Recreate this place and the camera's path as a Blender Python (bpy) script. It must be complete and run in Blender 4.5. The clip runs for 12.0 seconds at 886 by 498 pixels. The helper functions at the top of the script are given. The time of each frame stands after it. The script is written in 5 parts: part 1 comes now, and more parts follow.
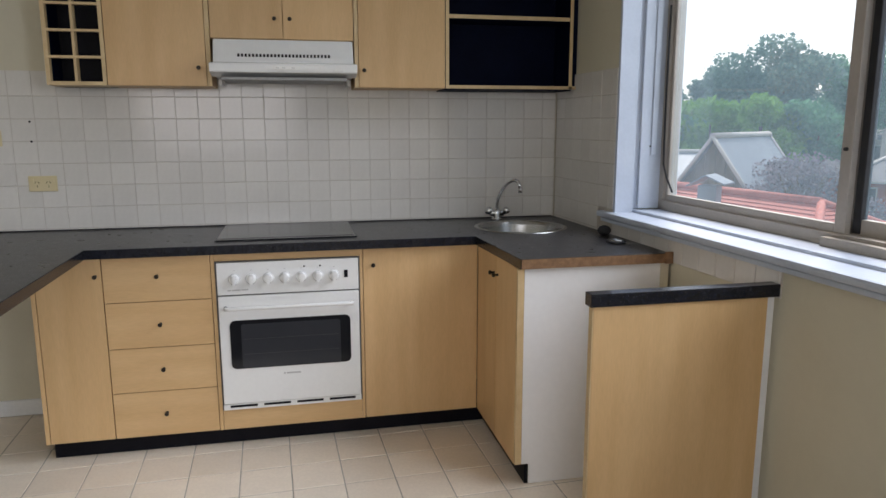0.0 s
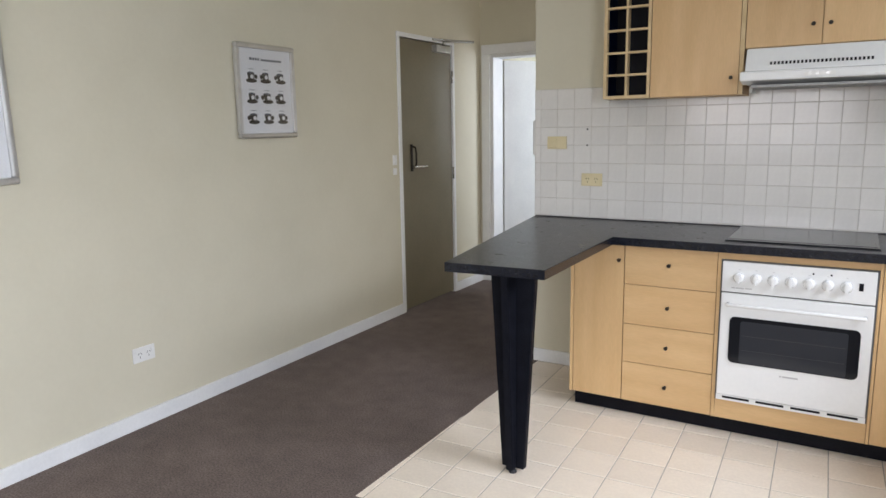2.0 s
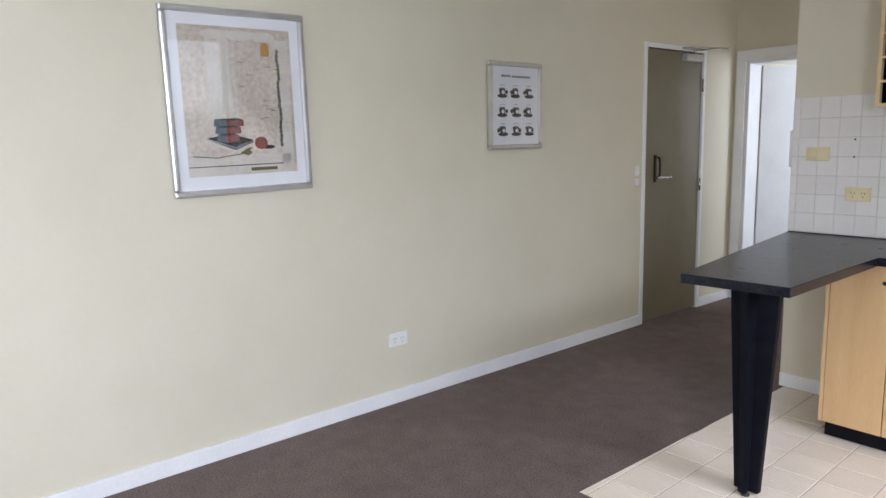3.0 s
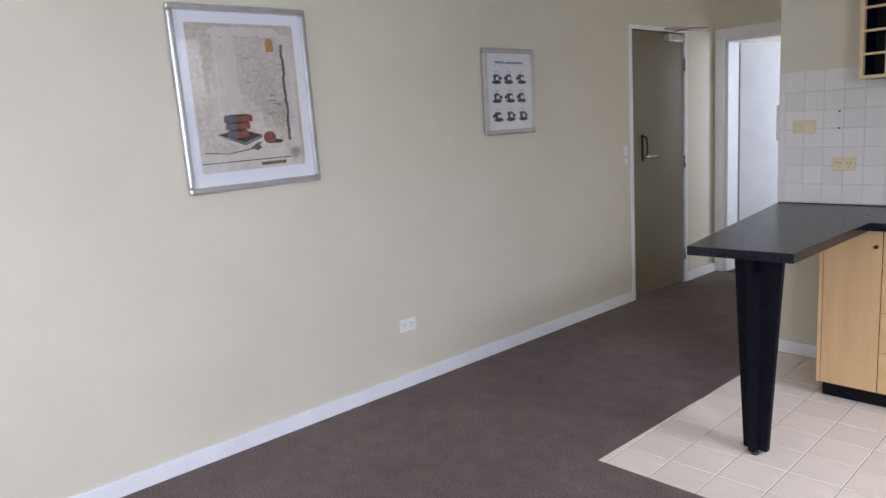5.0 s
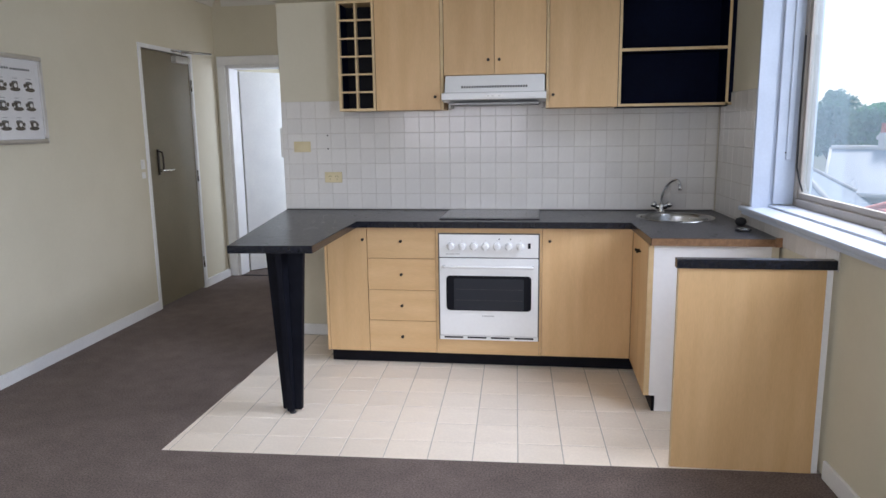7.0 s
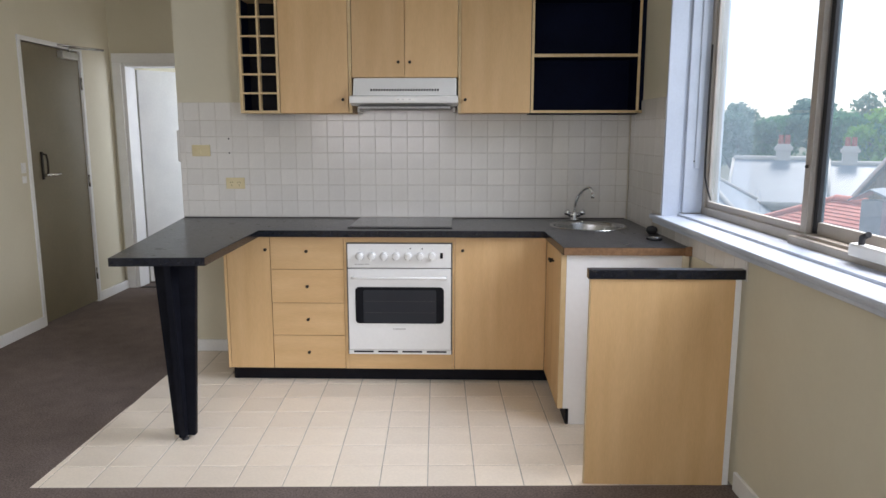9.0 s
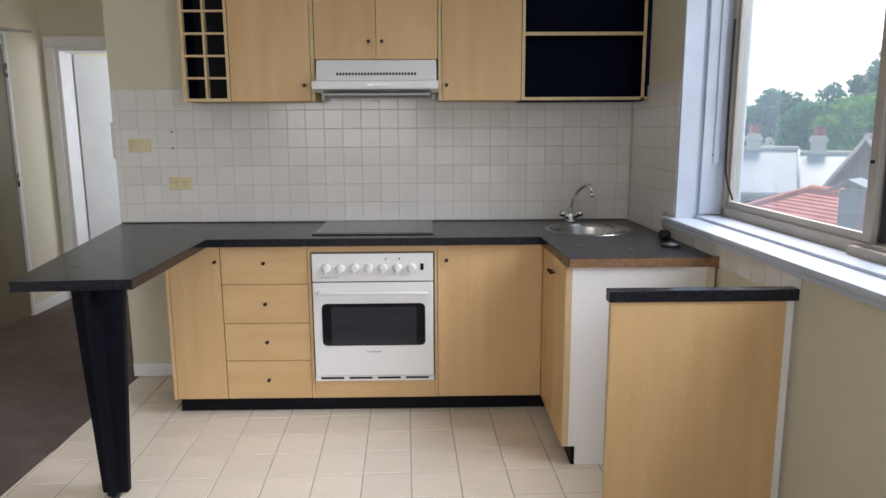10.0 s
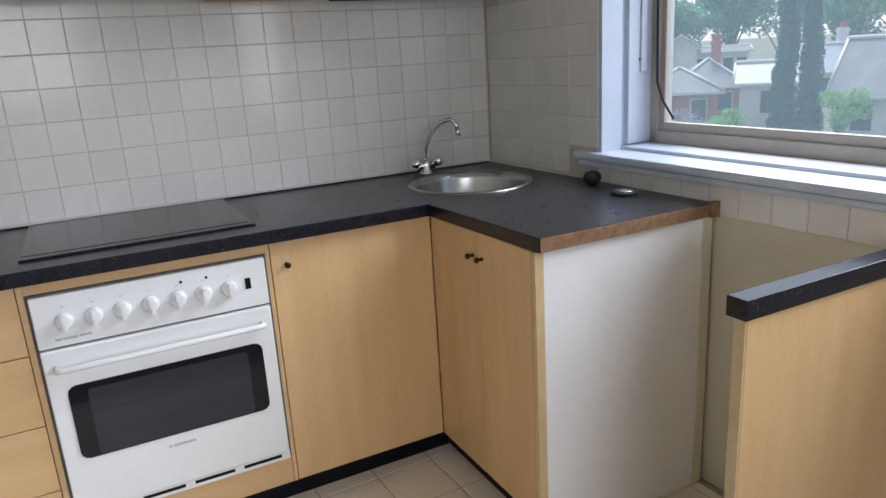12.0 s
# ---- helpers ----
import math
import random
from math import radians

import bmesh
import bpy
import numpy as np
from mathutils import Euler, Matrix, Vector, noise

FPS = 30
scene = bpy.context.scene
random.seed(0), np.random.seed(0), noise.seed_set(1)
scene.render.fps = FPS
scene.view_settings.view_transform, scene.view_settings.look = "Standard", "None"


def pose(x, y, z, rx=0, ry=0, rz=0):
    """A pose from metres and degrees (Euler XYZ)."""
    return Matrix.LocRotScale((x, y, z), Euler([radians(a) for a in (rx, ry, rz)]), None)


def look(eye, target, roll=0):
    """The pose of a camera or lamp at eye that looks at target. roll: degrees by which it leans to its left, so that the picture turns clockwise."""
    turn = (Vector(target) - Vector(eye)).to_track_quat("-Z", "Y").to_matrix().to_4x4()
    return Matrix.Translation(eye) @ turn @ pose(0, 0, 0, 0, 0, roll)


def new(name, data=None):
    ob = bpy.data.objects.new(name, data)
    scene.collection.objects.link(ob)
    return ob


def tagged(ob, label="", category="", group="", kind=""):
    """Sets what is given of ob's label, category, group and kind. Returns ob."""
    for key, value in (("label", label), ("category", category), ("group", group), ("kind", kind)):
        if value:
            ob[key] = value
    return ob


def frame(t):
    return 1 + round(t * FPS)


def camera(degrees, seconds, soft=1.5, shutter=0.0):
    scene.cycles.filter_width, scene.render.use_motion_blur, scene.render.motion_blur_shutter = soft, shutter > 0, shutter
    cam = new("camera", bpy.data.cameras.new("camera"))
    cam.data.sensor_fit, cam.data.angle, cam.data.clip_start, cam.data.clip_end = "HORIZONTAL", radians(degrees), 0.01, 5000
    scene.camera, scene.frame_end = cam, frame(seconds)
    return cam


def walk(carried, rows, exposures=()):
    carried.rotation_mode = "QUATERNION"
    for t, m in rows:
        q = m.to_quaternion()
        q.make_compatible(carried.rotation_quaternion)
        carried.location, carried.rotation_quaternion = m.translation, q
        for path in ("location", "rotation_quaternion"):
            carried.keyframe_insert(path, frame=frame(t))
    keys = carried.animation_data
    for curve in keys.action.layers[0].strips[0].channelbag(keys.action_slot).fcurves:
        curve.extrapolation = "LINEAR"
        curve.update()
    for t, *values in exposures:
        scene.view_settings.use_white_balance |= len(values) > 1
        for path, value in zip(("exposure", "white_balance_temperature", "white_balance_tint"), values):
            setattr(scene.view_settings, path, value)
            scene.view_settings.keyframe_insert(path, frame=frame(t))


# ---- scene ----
cam = camera(65.0, 12.0)
PATH = [
    (0, (0.341, -2.998, 1.397), (0.75, -1.072, 1.044), -0.1),
    (0.5, (0.439, -2.982, 1.421), (0.488, -1.02, 1.038), -0.4),
    (1, (0.532, -3.068, 1.425), (0.217, -1.13, 1.045), -0.7),
    (1.5, (0.479, -3.199, 1.439), (-0.191, -1.351, 1.066), -0.9),
    (2, (0.496, -3.283, 1.439), (-0.515, -1.592, 1.093), -1.0),
    (2.5, (0.583, -3.367, 1.447), (-0.71, -1.877, 1.121), -1.1),
    (3, (0.607, -3.41, 1.452), (-0.919, -2.154, 1.145), -1.3),
    (3.2, (0.609, -3.431, 1.449), (-0.999, -2.279, 1.149), -1.4),
    (3.6, (0.602, -3.462, 1.450), (-1.141, -2.531, 1.144), -1.9),
    (4, (0.588, -3.485, 1.452), (-1.225, -2.700, 1.139), -2.4),
    (4.4, (0.570, -3.507, 1.453), (-1.241, -2.720, 1.133), -2.9),
    (4.8, (0.553, -3.534, 1.455), (-1.098, -2.456, 1.124), -3.4),
    (5, (0.566, -3.593, 1.451), (-0.911, -2.288, 1.111), -3.6),
    (5.5, (0.583, -3.759, 1.452), (-0.438, -2.077, 1.094), -3.1),
    (6, (0.637, -3.89, 1.453), (-0.058, -2.052, 1.085), -2.0),
    (6.5, (0.635, -4.013, 1.467), (0.181, -2.1, 1.103), -1.4),
    (7, (0.602, -4.088, 1.462), (0.327, -2.138, 1.115), -0.8),
    (7.5, (0.596, -4.141, 1.465), (0.459, -2.174, 1.13), -0.0),
    (7.7, (0.588, -4.145, 1.453), (0.483, -2.175, 1.126), 0.1),
    (8.1, (0.596, -4.130, 1.451), (0.513, -2.159, 1.124), 0.1),
    (8.5, (0.622, -4.065, 1.450), (0.560, -2.093, 1.122), 0.1),
    (8.9, (0.646, -3.948, 1.450), (0.594, -1.976, 1.120), 0.0),
    (9.3, (0.663, -3.772, 1.45), (0.62, -1.8, 1.121), 0.0),
    (9.5, (0.654, -3.668, 1.475), (0.632, -1.697, 1.133), 0.0),
    (10, (0.588, -3.355, 1.445), (0.622, -1.387, 1.092), -0.3),
    (10.5, (0.475, -3.0, 1.42), (0.609, -1.042, 1.036), -1.2),
    (11, (0.424, -2.641, 1.413), (0.741, -0.713, 0.988), -1.9),
    (11.5, (0.303, -2.288, 1.375), (0.862, -0.427, 0.899), -2.7),
    (12, (0.195, -1.959, 1.356), (1.059, -0.238, 0.816), -3.5),
]
EXPOSURES = [(0.0, 0.47, 6650, 16), (1.0, 0.83, 6750, 16), (2.5, 1.08, 6350, 17), (3.2, 1.00, 6250, 20), (4.8, 0.83, 6100, 24), (5.5, 0.87, 6120, 21), (7.5, 0.91, 6150, 19), (9.5, 0.75, 6650, 17), (10.5, 0.74, 6600, 17), (12.0, 0.82, 6300, 16)]
walk(cam, [(t, look(eye, target, roll)) for t, eye, target, roll in PATH], EXPOSURES)

# ---- world and light ----
world = bpy.data.worlds.new("overcast_sky")
scene.world = world
world.use_nodes = True
wn = world.node_tree.nodes
sky = wn.new("ShaderNodeTexSky")
sky.sky_type, sky.sun_disc = "NISHITA", False
sky.sun_elevation, sky.sun_rotation = radians(58), radians(37)
sky.air_density, sky.dust_density, sky.ozone_density = 1.0, 1.5, 1.0
cloud = wn.new("ShaderNodeHueSaturation")
cloud.inputs["Saturation"].default_value = 0.4
world.node_tree.links.new(sky.outputs[0], cloud.inputs["Color"])
world.node_tree.links.new(cloud.outputs[0], wn["Background"].inputs[0])
wn["Background"].inputs[1].default_value = 0.15


def lamp_area(name, m, w, h, power, color):
    d = bpy.data.lights.new(name, "AREA")
    d.shape, d.size, d.size_y, d.energy, d.color = "RECTANGLE", w, h, power, color
    ob = new(name, d)
    ob.matrix_world = m
    return ob


sun = bpy.data.lights.new("sun", "SUN")
sun.energy, sun.angle, sun.color = 2.0, radians(14), (1.0, 0.96, 0.9)
new("sun", sun).matrix_world = look((12, 16, 32), (0, 0, 0))
lamp_area("kitchen_window_daylight", look((5.3, -2.0, 5.0), (-0.5, -1.4, 0.1)), 5.0, 4.0, 280, (0.86, 0.93, 1.0)).data.spread = radians(140)
lamp_area("living_window_daylight", look((1.95, -4.0, 1.65), (-2.5, -3.6, 0.3)), 1.5, 1.3, 46, (0.80, 0.90, 1.0)).data.spread = radians(150)
# frontal fill lamp added behind the camera, never in view
lamp_area("back_fill", look((-0.55, -5.16, 1.6), (-0.55, -1.2, -0.6)), 1.8, 1.1, 11, (0.97, 0.98, 1.0)).data.spread = radians(145)
lamp_area("bedroom_window_daylight", look((-0.72, 3.45, 1.6), (-3, 3.2, 1.3)), 0.85, 1.3, 16, (0.78, 0.9, 1.0))
# warm fill lamp added out of view to brighten the hall
lamp_area("hall_fill", look((0.22, 1.6, 1.6), (-3, 1.6, 1.5)), 1.2, 1.4, 5.0, (1.0, 0.94, 0.82))


# ---- materials ----
def ramp2(nt, fac, c0, c1, p0=0.3, p1=0.7):
    r = nt.nodes.new("ShaderNodeValToRGB")
    r.color_ramp.elements[0].position, r.color_ramp.elements[1].position = p0, p1
    r.color_ramp.elements[0].color, r.color_ramp.elements[1].color = (*c0, 1), (*c1, 1)
    nt.links.new(fac, r.inputs[0])
    return r.outputs[0]


def material(name, c0, c1=None, rough=0.5, metal=0.0, scale=8.0, stretch=(1, 1, 1), fine=0.0, bump=0.0, bump_scale=60.0,
             vary=0.0, rough_vary=0.0, coat=0.0, wide=0.0, speck=None, spec=0.5):
    """Two-scale noise between two colours, with bump and an even change from piece to piece."""
    m = bpy.data.materials.new(name)
    m.use_nodes = True
    nt = m.node_tree
    b = nt.nodes["Principled BSDF"]
    c1 = c1 or c0
    b.inputs["Roughness"].default_value, b.inputs["Metallic"].default_value = rough, metal
    b.inputs["Coat Weight"].default_value = coat
    b.inputs["Specular IOR Level"].default_value = spec
    tc = nt.nodes.new("ShaderNodeTexCoord")
    mp = nt.nodes.new("ShaderNodeMapping")
    mp.inputs["Scale"].default_value = stretch
    nt.links.new(tc.outputs["Object"], mp.inputs[0])
    n = nt.nodes.new("ShaderNodeTexNoise")
    n.inputs["Scale"].default_value, n.inputs["Detail"].default_value = scale, 6
    nt.links.new(mp.outputs[0], n.inputs["Vector"])
    col = ramp2(nt, n.outputs["Fac"], c0, c1)
    if fine:
        f = nt.nodes.new("ShaderNodeTexNoise")
        f.inputs["Scale"].default_value, f.inputs["Detail"].default_value = scale * 14, 3
        nt.links.new(mp.outputs[0], f.inputs["Vector"])
        g = ramp2(nt, f.outputs["Fac"], (1 - fine,) * 3, (1 + fine,) * 3, 0.35, 0.65)
        mx = nt.nodes.new("ShaderNodeMix")
        mx.data_type, mx.blend_type = "RGBA", "MULTIPLY"
        mx.inputs[0].default_value = 1
        nt.links.new(col, mx.inputs[6])
        nt.links.new(g, mx.inputs[7])
        col = mx.outputs[2]
    if wide:
        f = nt.nodes.new("ShaderNodeTexNoise")
        f.inputs["Scale"].default_value, f.inputs["Detail"].default_value = 1.3, 3
        nt.links.new(tc.outputs["Object"], f.inputs["Vector"])
        g = ramp2(nt, f.outputs["Fac"], (1 - wide,) * 3, (1 + wide,) * 3, 0.3, 0.7)
        mx = nt.nodes.new("ShaderNodeMix")
        mx.data_type, mx.blend_type = "RGBA", "MULTIPLY"
        mx.inputs[0].default_value = 1
        nt.links.new(col, mx.inputs[6])
        nt.links.new(g, mx.inputs[7])
        col = mx.outputs[2]
    if vary:
        oi = nt.nodes.new("ShaderNodeObjectInfo")
        g = ramp2(nt, oi.outputs["Random"], (1 - vary,) * 3, (1 + vary * 0.5,) * 3, 0, 1)
        mx = nt.nodes.new("ShaderNodeMix")
        mx.data_type, mx.blend_type = "RGBA", "MULTIPLY"
        mx.inputs[0].default_value = 1
        nt.links.new(col, mx.inputs[6])
        nt.links.new(g, mx.inputs[7])
        col = mx.outputs[2]
    if speck:
        v = nt.nodes.new("ShaderNodeTexNoise")
        v.inputs["Scale"].default_value, v.inputs["Detail"].default_value = speck[1], 2
        nt.links.new(tc.outputs["Object"], v.inputs["Vector"])
        mx = nt.nodes.new("ShaderNodeMix")
        mx.data_type = "RGBA"
        nt.links.new(ramp2(nt, v.outputs["Fac"], (0, 0, 0), (1, 1, 1), speck[2], speck[2] + 0.05), mx.inputs[0])
        nt.links.new(col, mx.inputs[6])
        mx.inputs[7].default_value = (*speck[0], 1)
        col = mx.outputs[2]
    nt.links.new(col, b.inputs["Base Color"])
    if rough_vary:
        rr = nt.nodes.new("ShaderNodeMapRange")
        rr.inputs["To Min"].default_value, rr.inputs["To Max"].default_value = rough - rough_vary, rough + rough_vary
        nt.links.new(n.outputs["Fac"], rr.inputs["Value"])
        nt.links.new(rr.outputs[0], b.inputs["Roughness"])
    if bump:
        bn = nt.nodes.new("ShaderNodeTexNoise")
        bn.inputs["Scale"].default_value, bn.inputs["Detail"].default_value = bump_scale, 4
        nt.links.new(tc.outputs["Object"], bn.inputs["Vector"])
        bp = nt.nodes.new("ShaderNodeBump")
        bp.inputs["Strength"].default_value, bp.inputs["Distance"].default_value = bump, 0.004
        nt.links.new(bn.outputs["Fac"], bp.inputs["Height"])
        nt.links.new(bp.outputs[0], b.inputs["Normal"])
    return m


def glass_material(name, tint=(1, 1, 1), f0=0.03, haze=0.0):
    m = bpy.data.materials.new(name)
    m.use_nodes = True
    nt = m.node_tree
    nt.nodes.remove(nt.nodes["Principled BSDF"])
    tr, gl, lw, mx = (nt.nodes.new("ShaderNode" + k) for k in ("BsdfTransparent", "BsdfGlossy", "LayerWeight", "MixShader"))
    pw, ml = nt.nodes.new("ShaderNodeMath"), nt.nodes.new("ShaderNodeMath")
    tr.inputs[0].default_value = (*tint, 1)
    gl.inputs["Roughness"].default_value = 0.01
    lw.inputs["Blend"].default_value = 0.5
    pw.operation, ml.operation = "POWER", "MULTIPLY_ADD"
    pw.inputs[1].default_value, ml.inputs[1].default_value, ml.inputs[2].default_value = 4.0, 0.9, f0
    nt.links.new(lw.outputs["Facing"], pw.inputs[0])
    nt.links.new(pw.outputs[0], ml.inputs[0])
    nt.links.new(ml.outputs[0], mx.inputs[0])
    nt.links.new(tr.outputs[0], mx.inputs[1])
    nt.links.new(gl.outputs[0], mx.inputs[2])
    # bluish translucent share that lays a painted haze over the view outside
    if haze:
        td, m2 = nt.nodes.new("ShaderNodeBsdfTranslucent"), nt.nodes.new("ShaderNodeMixShader")
        m2.inputs[0].default_value = haze
        td.inputs[0].default_value = (0.62, 0.86, 1.0, 1)
        nt.links.new(mx.outputs[0], m2.inputs[1])
        nt.links.new(td.outputs[0], m2.inputs[2])
        mx = m2
    nt.links.new(mx.outputs[0], nt.nodes["Material Output"].inputs[0])
    return m


WALL = material("cream_wall_paint", (0.625, 0.587, 0.462), (0.655, 0.617, 0.492), 0.6, scale=3, fine=0.008, bump=0.025, bump_scale=160, wide=0.015)
WHITE = material("white_gloss_paint", (0.76, 0.77, 0.78), (0.82, 0.83, 0.83), 0.32, scale=5, fine=0.02, bump=0.04, bump_scale=40, wide=0.03)
# white gloss toned darker and bluer: skylight on reveal and sill, put into the colour
REVEAL = material("white_gloss_paint_sky_tint", (0.50, 0.56, 0.66), (0.56, 0.62, 0.72), 0.3, scale=5, fine=0.02, bump=0.05, bump_scale=40, wide=0.04)
LETTER = material("pale_grey_print", (0.42, 0.42, 0.43), (0.5, 0.5, 0.5), 0.6)
GAP = material("dark_grey_trim", (0.06, 0.06, 0.062), (0.10, 0.10, 0.10), 0.45, scale=20)
CEIL = material("ceiling_paint", (0.66, 0.65, 0.60), (0.70, 0.69, 0.64), 0.8, scale=4, bump=0.05, bump_scale=120)
CARPET = material("brown_carpet", (0.135, 0.103, 0.090), (0.172, 0.132, 0.117), 0.95, scale=9, fine=0.35, bump=0.9, bump_scale=420, wide=0.12)
FTILE = material("cream_floor_tile", (0.80, 0.705, 0.59), (0.87, 0.775, 0.66), 0.3, scale=6, fine=0.03, bump=0.05, bump_scale=25, vary=0.06, rough_vary=0.08)
GROUT = material("grey_grout", (0.36, 0.33, 0.29), (0.5, 0.46, 0.41), 0.9, scale=14, fine=0.1)
WTILE = material("white_wall_tile", (0.68, 0.66, 0.63), (0.73, 0.71, 0.68), 0.13, scale=5, fine=0.015, bump=0.06, bump_scale=12, vary=0.05, spec=0.5)
WGROUT = material("wall_grout", (0.47, 0.43, 0.385), (0.56, 0.52, 0.47), 0.9, scale=12, fine=0.1)
WOOD = material("maple_laminate", (0.62, 0.396, 0.188), (0.695, 0.466, 0.236), 0.42, scale=5, stretch=(3, 3, 0.4), fine=0.03, bump=0.03, bump_scale=80, vary=0.05, wide=0.04)
WOODH = material("maple_laminate_cross", (0.62, 0.396, 0.188), (0.695, 0.466, 0.236), 0.42, scale=5, stretch=(0.4, 3, 3), fine=0.03, bump=0.03, bump_scale=80, vary=0.05, wide=0.04)
EDGE = material("maple_edging", (0.58, 0.42, 0.22), (0.66, 0.5, 0.29), 0.5, scale=20, fine=0.05)
STONE = material("charcoal_laminate", (0.0125, 0.0125, 0.0145), (0.021, 0.0205, 0.0235), 0.29, scale=22, fine=0.2, bump=0.03, bump_scale=260, rough_vary=0.05, wide=0.12, speck=((0.16, 0.16, 0.172), 210, 0.605), spec=0.3)
STONE_EDGE = material("black_speckled_edge", (0.004, 0.005, 0.009), (0.012, 0.014, 0.022), 0.2, scale=70, fine=0.6, bump=0.06, bump_scale=200, speck=((0.085, 0.09, 0.10), 240, 0.665), spec=0.4)
CHIP = material("raw_chipboard", (0.19, 0.105, 0.053), (0.28, 0.16, 0.082), 0.85, scale=60, fine=0.2, bump=0.3, bump_scale=250)
NAVY = material("navy_laminate", (0.0012, 0.003, 0.016), (0.002, 0.005, 0.022), 0.55, scale=6, fine=0.1, spec=0.08)
BLACK = material("black_kick", (0.005, 0.005, 0.008), (0.008, 0.008, 0.012), 0.5, scale=9, fine=0.15, spec=0.12)
LEGM = material("black_powder_coat", (0.006, 0.0065, 0.010), (0.009, 0.010, 0.015), 0.5, scale=20, fine=0.15, bump=0.08, bump_scale=300, spec=0.08)
MELA = material("white_melamine", (0.80, 0.81, 0.82), (0.84, 0.85, 0.86), 0.4, scale=3, fine=0.01)
ENAMEL = material("white_enamel", (0.78, 0.79, 0.79), (0.82, 0.83, 0.83), 0.22, scale=4, fine=0.01, coat=0.3)
DARKGLASS = material("oven_glass", (0.008, 0.009, 0.012), (0.012, 0.013, 0.016), 0.08, scale=3, spec=0.22)
OVENIN = material("oven_window", (0.028, 0.030, 0.036), (0.036, 0.039, 0.046), 0.14, scale=2, spec=0.25)
RACK = material("oven_rack_behind_glass", (0.030, 0.032, 0.036), (0.042, 0.044, 0.048), 0.4, scale=12, spec=0.2)
COOK = material("cooktop_glass", (0.018, 0.017, 0.018), (0.026, 0.025, 0.026), 0.2, scale=4, fine=0.2, spec=0.35)
STEEL = material("brushed_steel", (0.40, 0.40, 0.395), (0.50, 0.50, 0.49), 0.27, 1.0, scale=20, stretch=(1, 8, 1), fine=0.08)
CHROME = material("chrome", (0.75, 0.76, 0.78), (0.82, 0.83, 0.84), 0.08, 1.0)
SILVER = material("silver_frame", (0.56, 0.56, 0.55), (0.66, 0.66, 0.65), 0.3, 0.8, scale=12, fine=0.03)
KNOB = material("dark_bronze_knob", (0.015, 0.012, 0.010), (0.03, 0.025, 0.02), 0.4, 0.5)
OLIVE = material("olive_door_paint", (0.175, 0.150, 0.098), (0.195, 0.168, 0.112), 0.42, scale=4, fine=0.03, bump=0.04, bump_scale=60, wide=0.04)
BEIGE = material("beige_plastic", (0.62, 0.53, 0.31), (0.68, 0.59, 0.37), 0.4, scale=10)
PLASTIC = material("white_plastic", (0.75, 0.75, 0.73), (0.8, 0.8, 0.78), 0.35, scale=10)
ALU = material("beige_window_frame", (0.36, 0.325, 0.285), (0.42, 0.38, 0.335), 0.45, scale=5, fine=0.03)
RUBBER = material("black_rubber", (0.012, 0.012, 0.014), (0.022, 0.022, 0.025), 0.7, scale=20)
PAPER = material("aged_print_paper", (0.50, 0.43, 0.36), (0.64, 0.58, 0.50), 0.8, scale=4, fine=0.12, wide=0.1)
MATBOARD = material("white_mat_board", (0.78, 0.79, 0.81), (0.82, 0.83, 0.85), 0.85, scale=8)
GLASS = glass_material("window_glass", (0.95, 0.97, 0.97), haze=0.05)
PGLASS = glass_material("picture_glass", (0.97, 0.97, 0.97), f0=0.05)


# ---- building helpers ----
BASE = {}


def box(bm, a, b, bev=0.0):
    """A box between two corners, its edges rounded by bev."""
    lo, hi = [min(p, q) for p, q in zip(a, b)], [max(p, q) for p, q in zip(a, b)]
    r = bmesh.ops.create_cube(bm, size=1, matrix=Matrix.LocRotScale([(p + q) / 2 for p, q in zip(lo, hi)], None, [q - p for p, q in zip(lo, hi)]))
    if bev:
        es = list({e for v in r["verts"] for e in v.link_edges})
        bmesh.ops.bevel(bm, geom=es, offset=bev, segments=2, affect="EDGES", profile=0.6)
    return bm


def boxes(*items, bev=0.0):
    bm = bmesh.new()
    for a, b in items:
        box(bm, a, b, bev)
    return bm


def prism(bm, pts, z0, z1, bev=0.0, m=None):
    """A polygon in plan, raised from z0 to z1; m lays it elsewhere."""
    v0 = [bm.verts.new((x, y, z0)) for x, y in pts]
    v1 = [bm.verts.new((x, y, z1)) for x, y in pts]
    fs = [bm.faces.new(v0[::-1]), bm.faces.new(v1)]
    for i in range(len(pts)):
        j = (i + 1) % len(pts)
        fs.append(bm.faces.new((v0[i], v0[j], v1[j], v1[i])))
    bmesh.ops.recalc_face_normals(bm, faces=fs)
    if bev:
        bmesh.ops.bevel(bm, geom=list({e for f in fs for e in f.edges}), offset=bev, segments=2, affect="EDGES")
    if m:
        bmesh.ops.transform(bm, matrix=m, verts=bm.verts)
    return bm


def tube(bm, pts, r, n=10, r1=None):
    """A round tube along points."""
    rings, pts = [], [Vector(p) for p in pts]
    for i, p in enumerate(pts):
        d = (pts[min(i + 1, len(pts) - 1)] - pts[max(i - 1, 0)]).normalized()
        u = d.orthogonal().normalized() if i == 0 else (u - d * u.dot(d)).normalized()
        v = d.cross(u)
        rr = r if r1 is None else r + (r1 - r) * i / (len(pts) - 1)
        rings.append([bm.verts.new(p + rr * (math.cos(a) * u + math.sin(a) * v)) for a in (2 * math.pi * k / n for k in range(n))])
    for a, b in zip(rings, rings[1:]):
        for k in range(n):
            f = bm.faces.new((a[k], a[(k + 1) % n], b[(k + 1) % n], b[k]))
            f.smooth = True
    bm.faces.new(rings[0][::-1])
    bm.faces.new(rings[-1])
    return bm


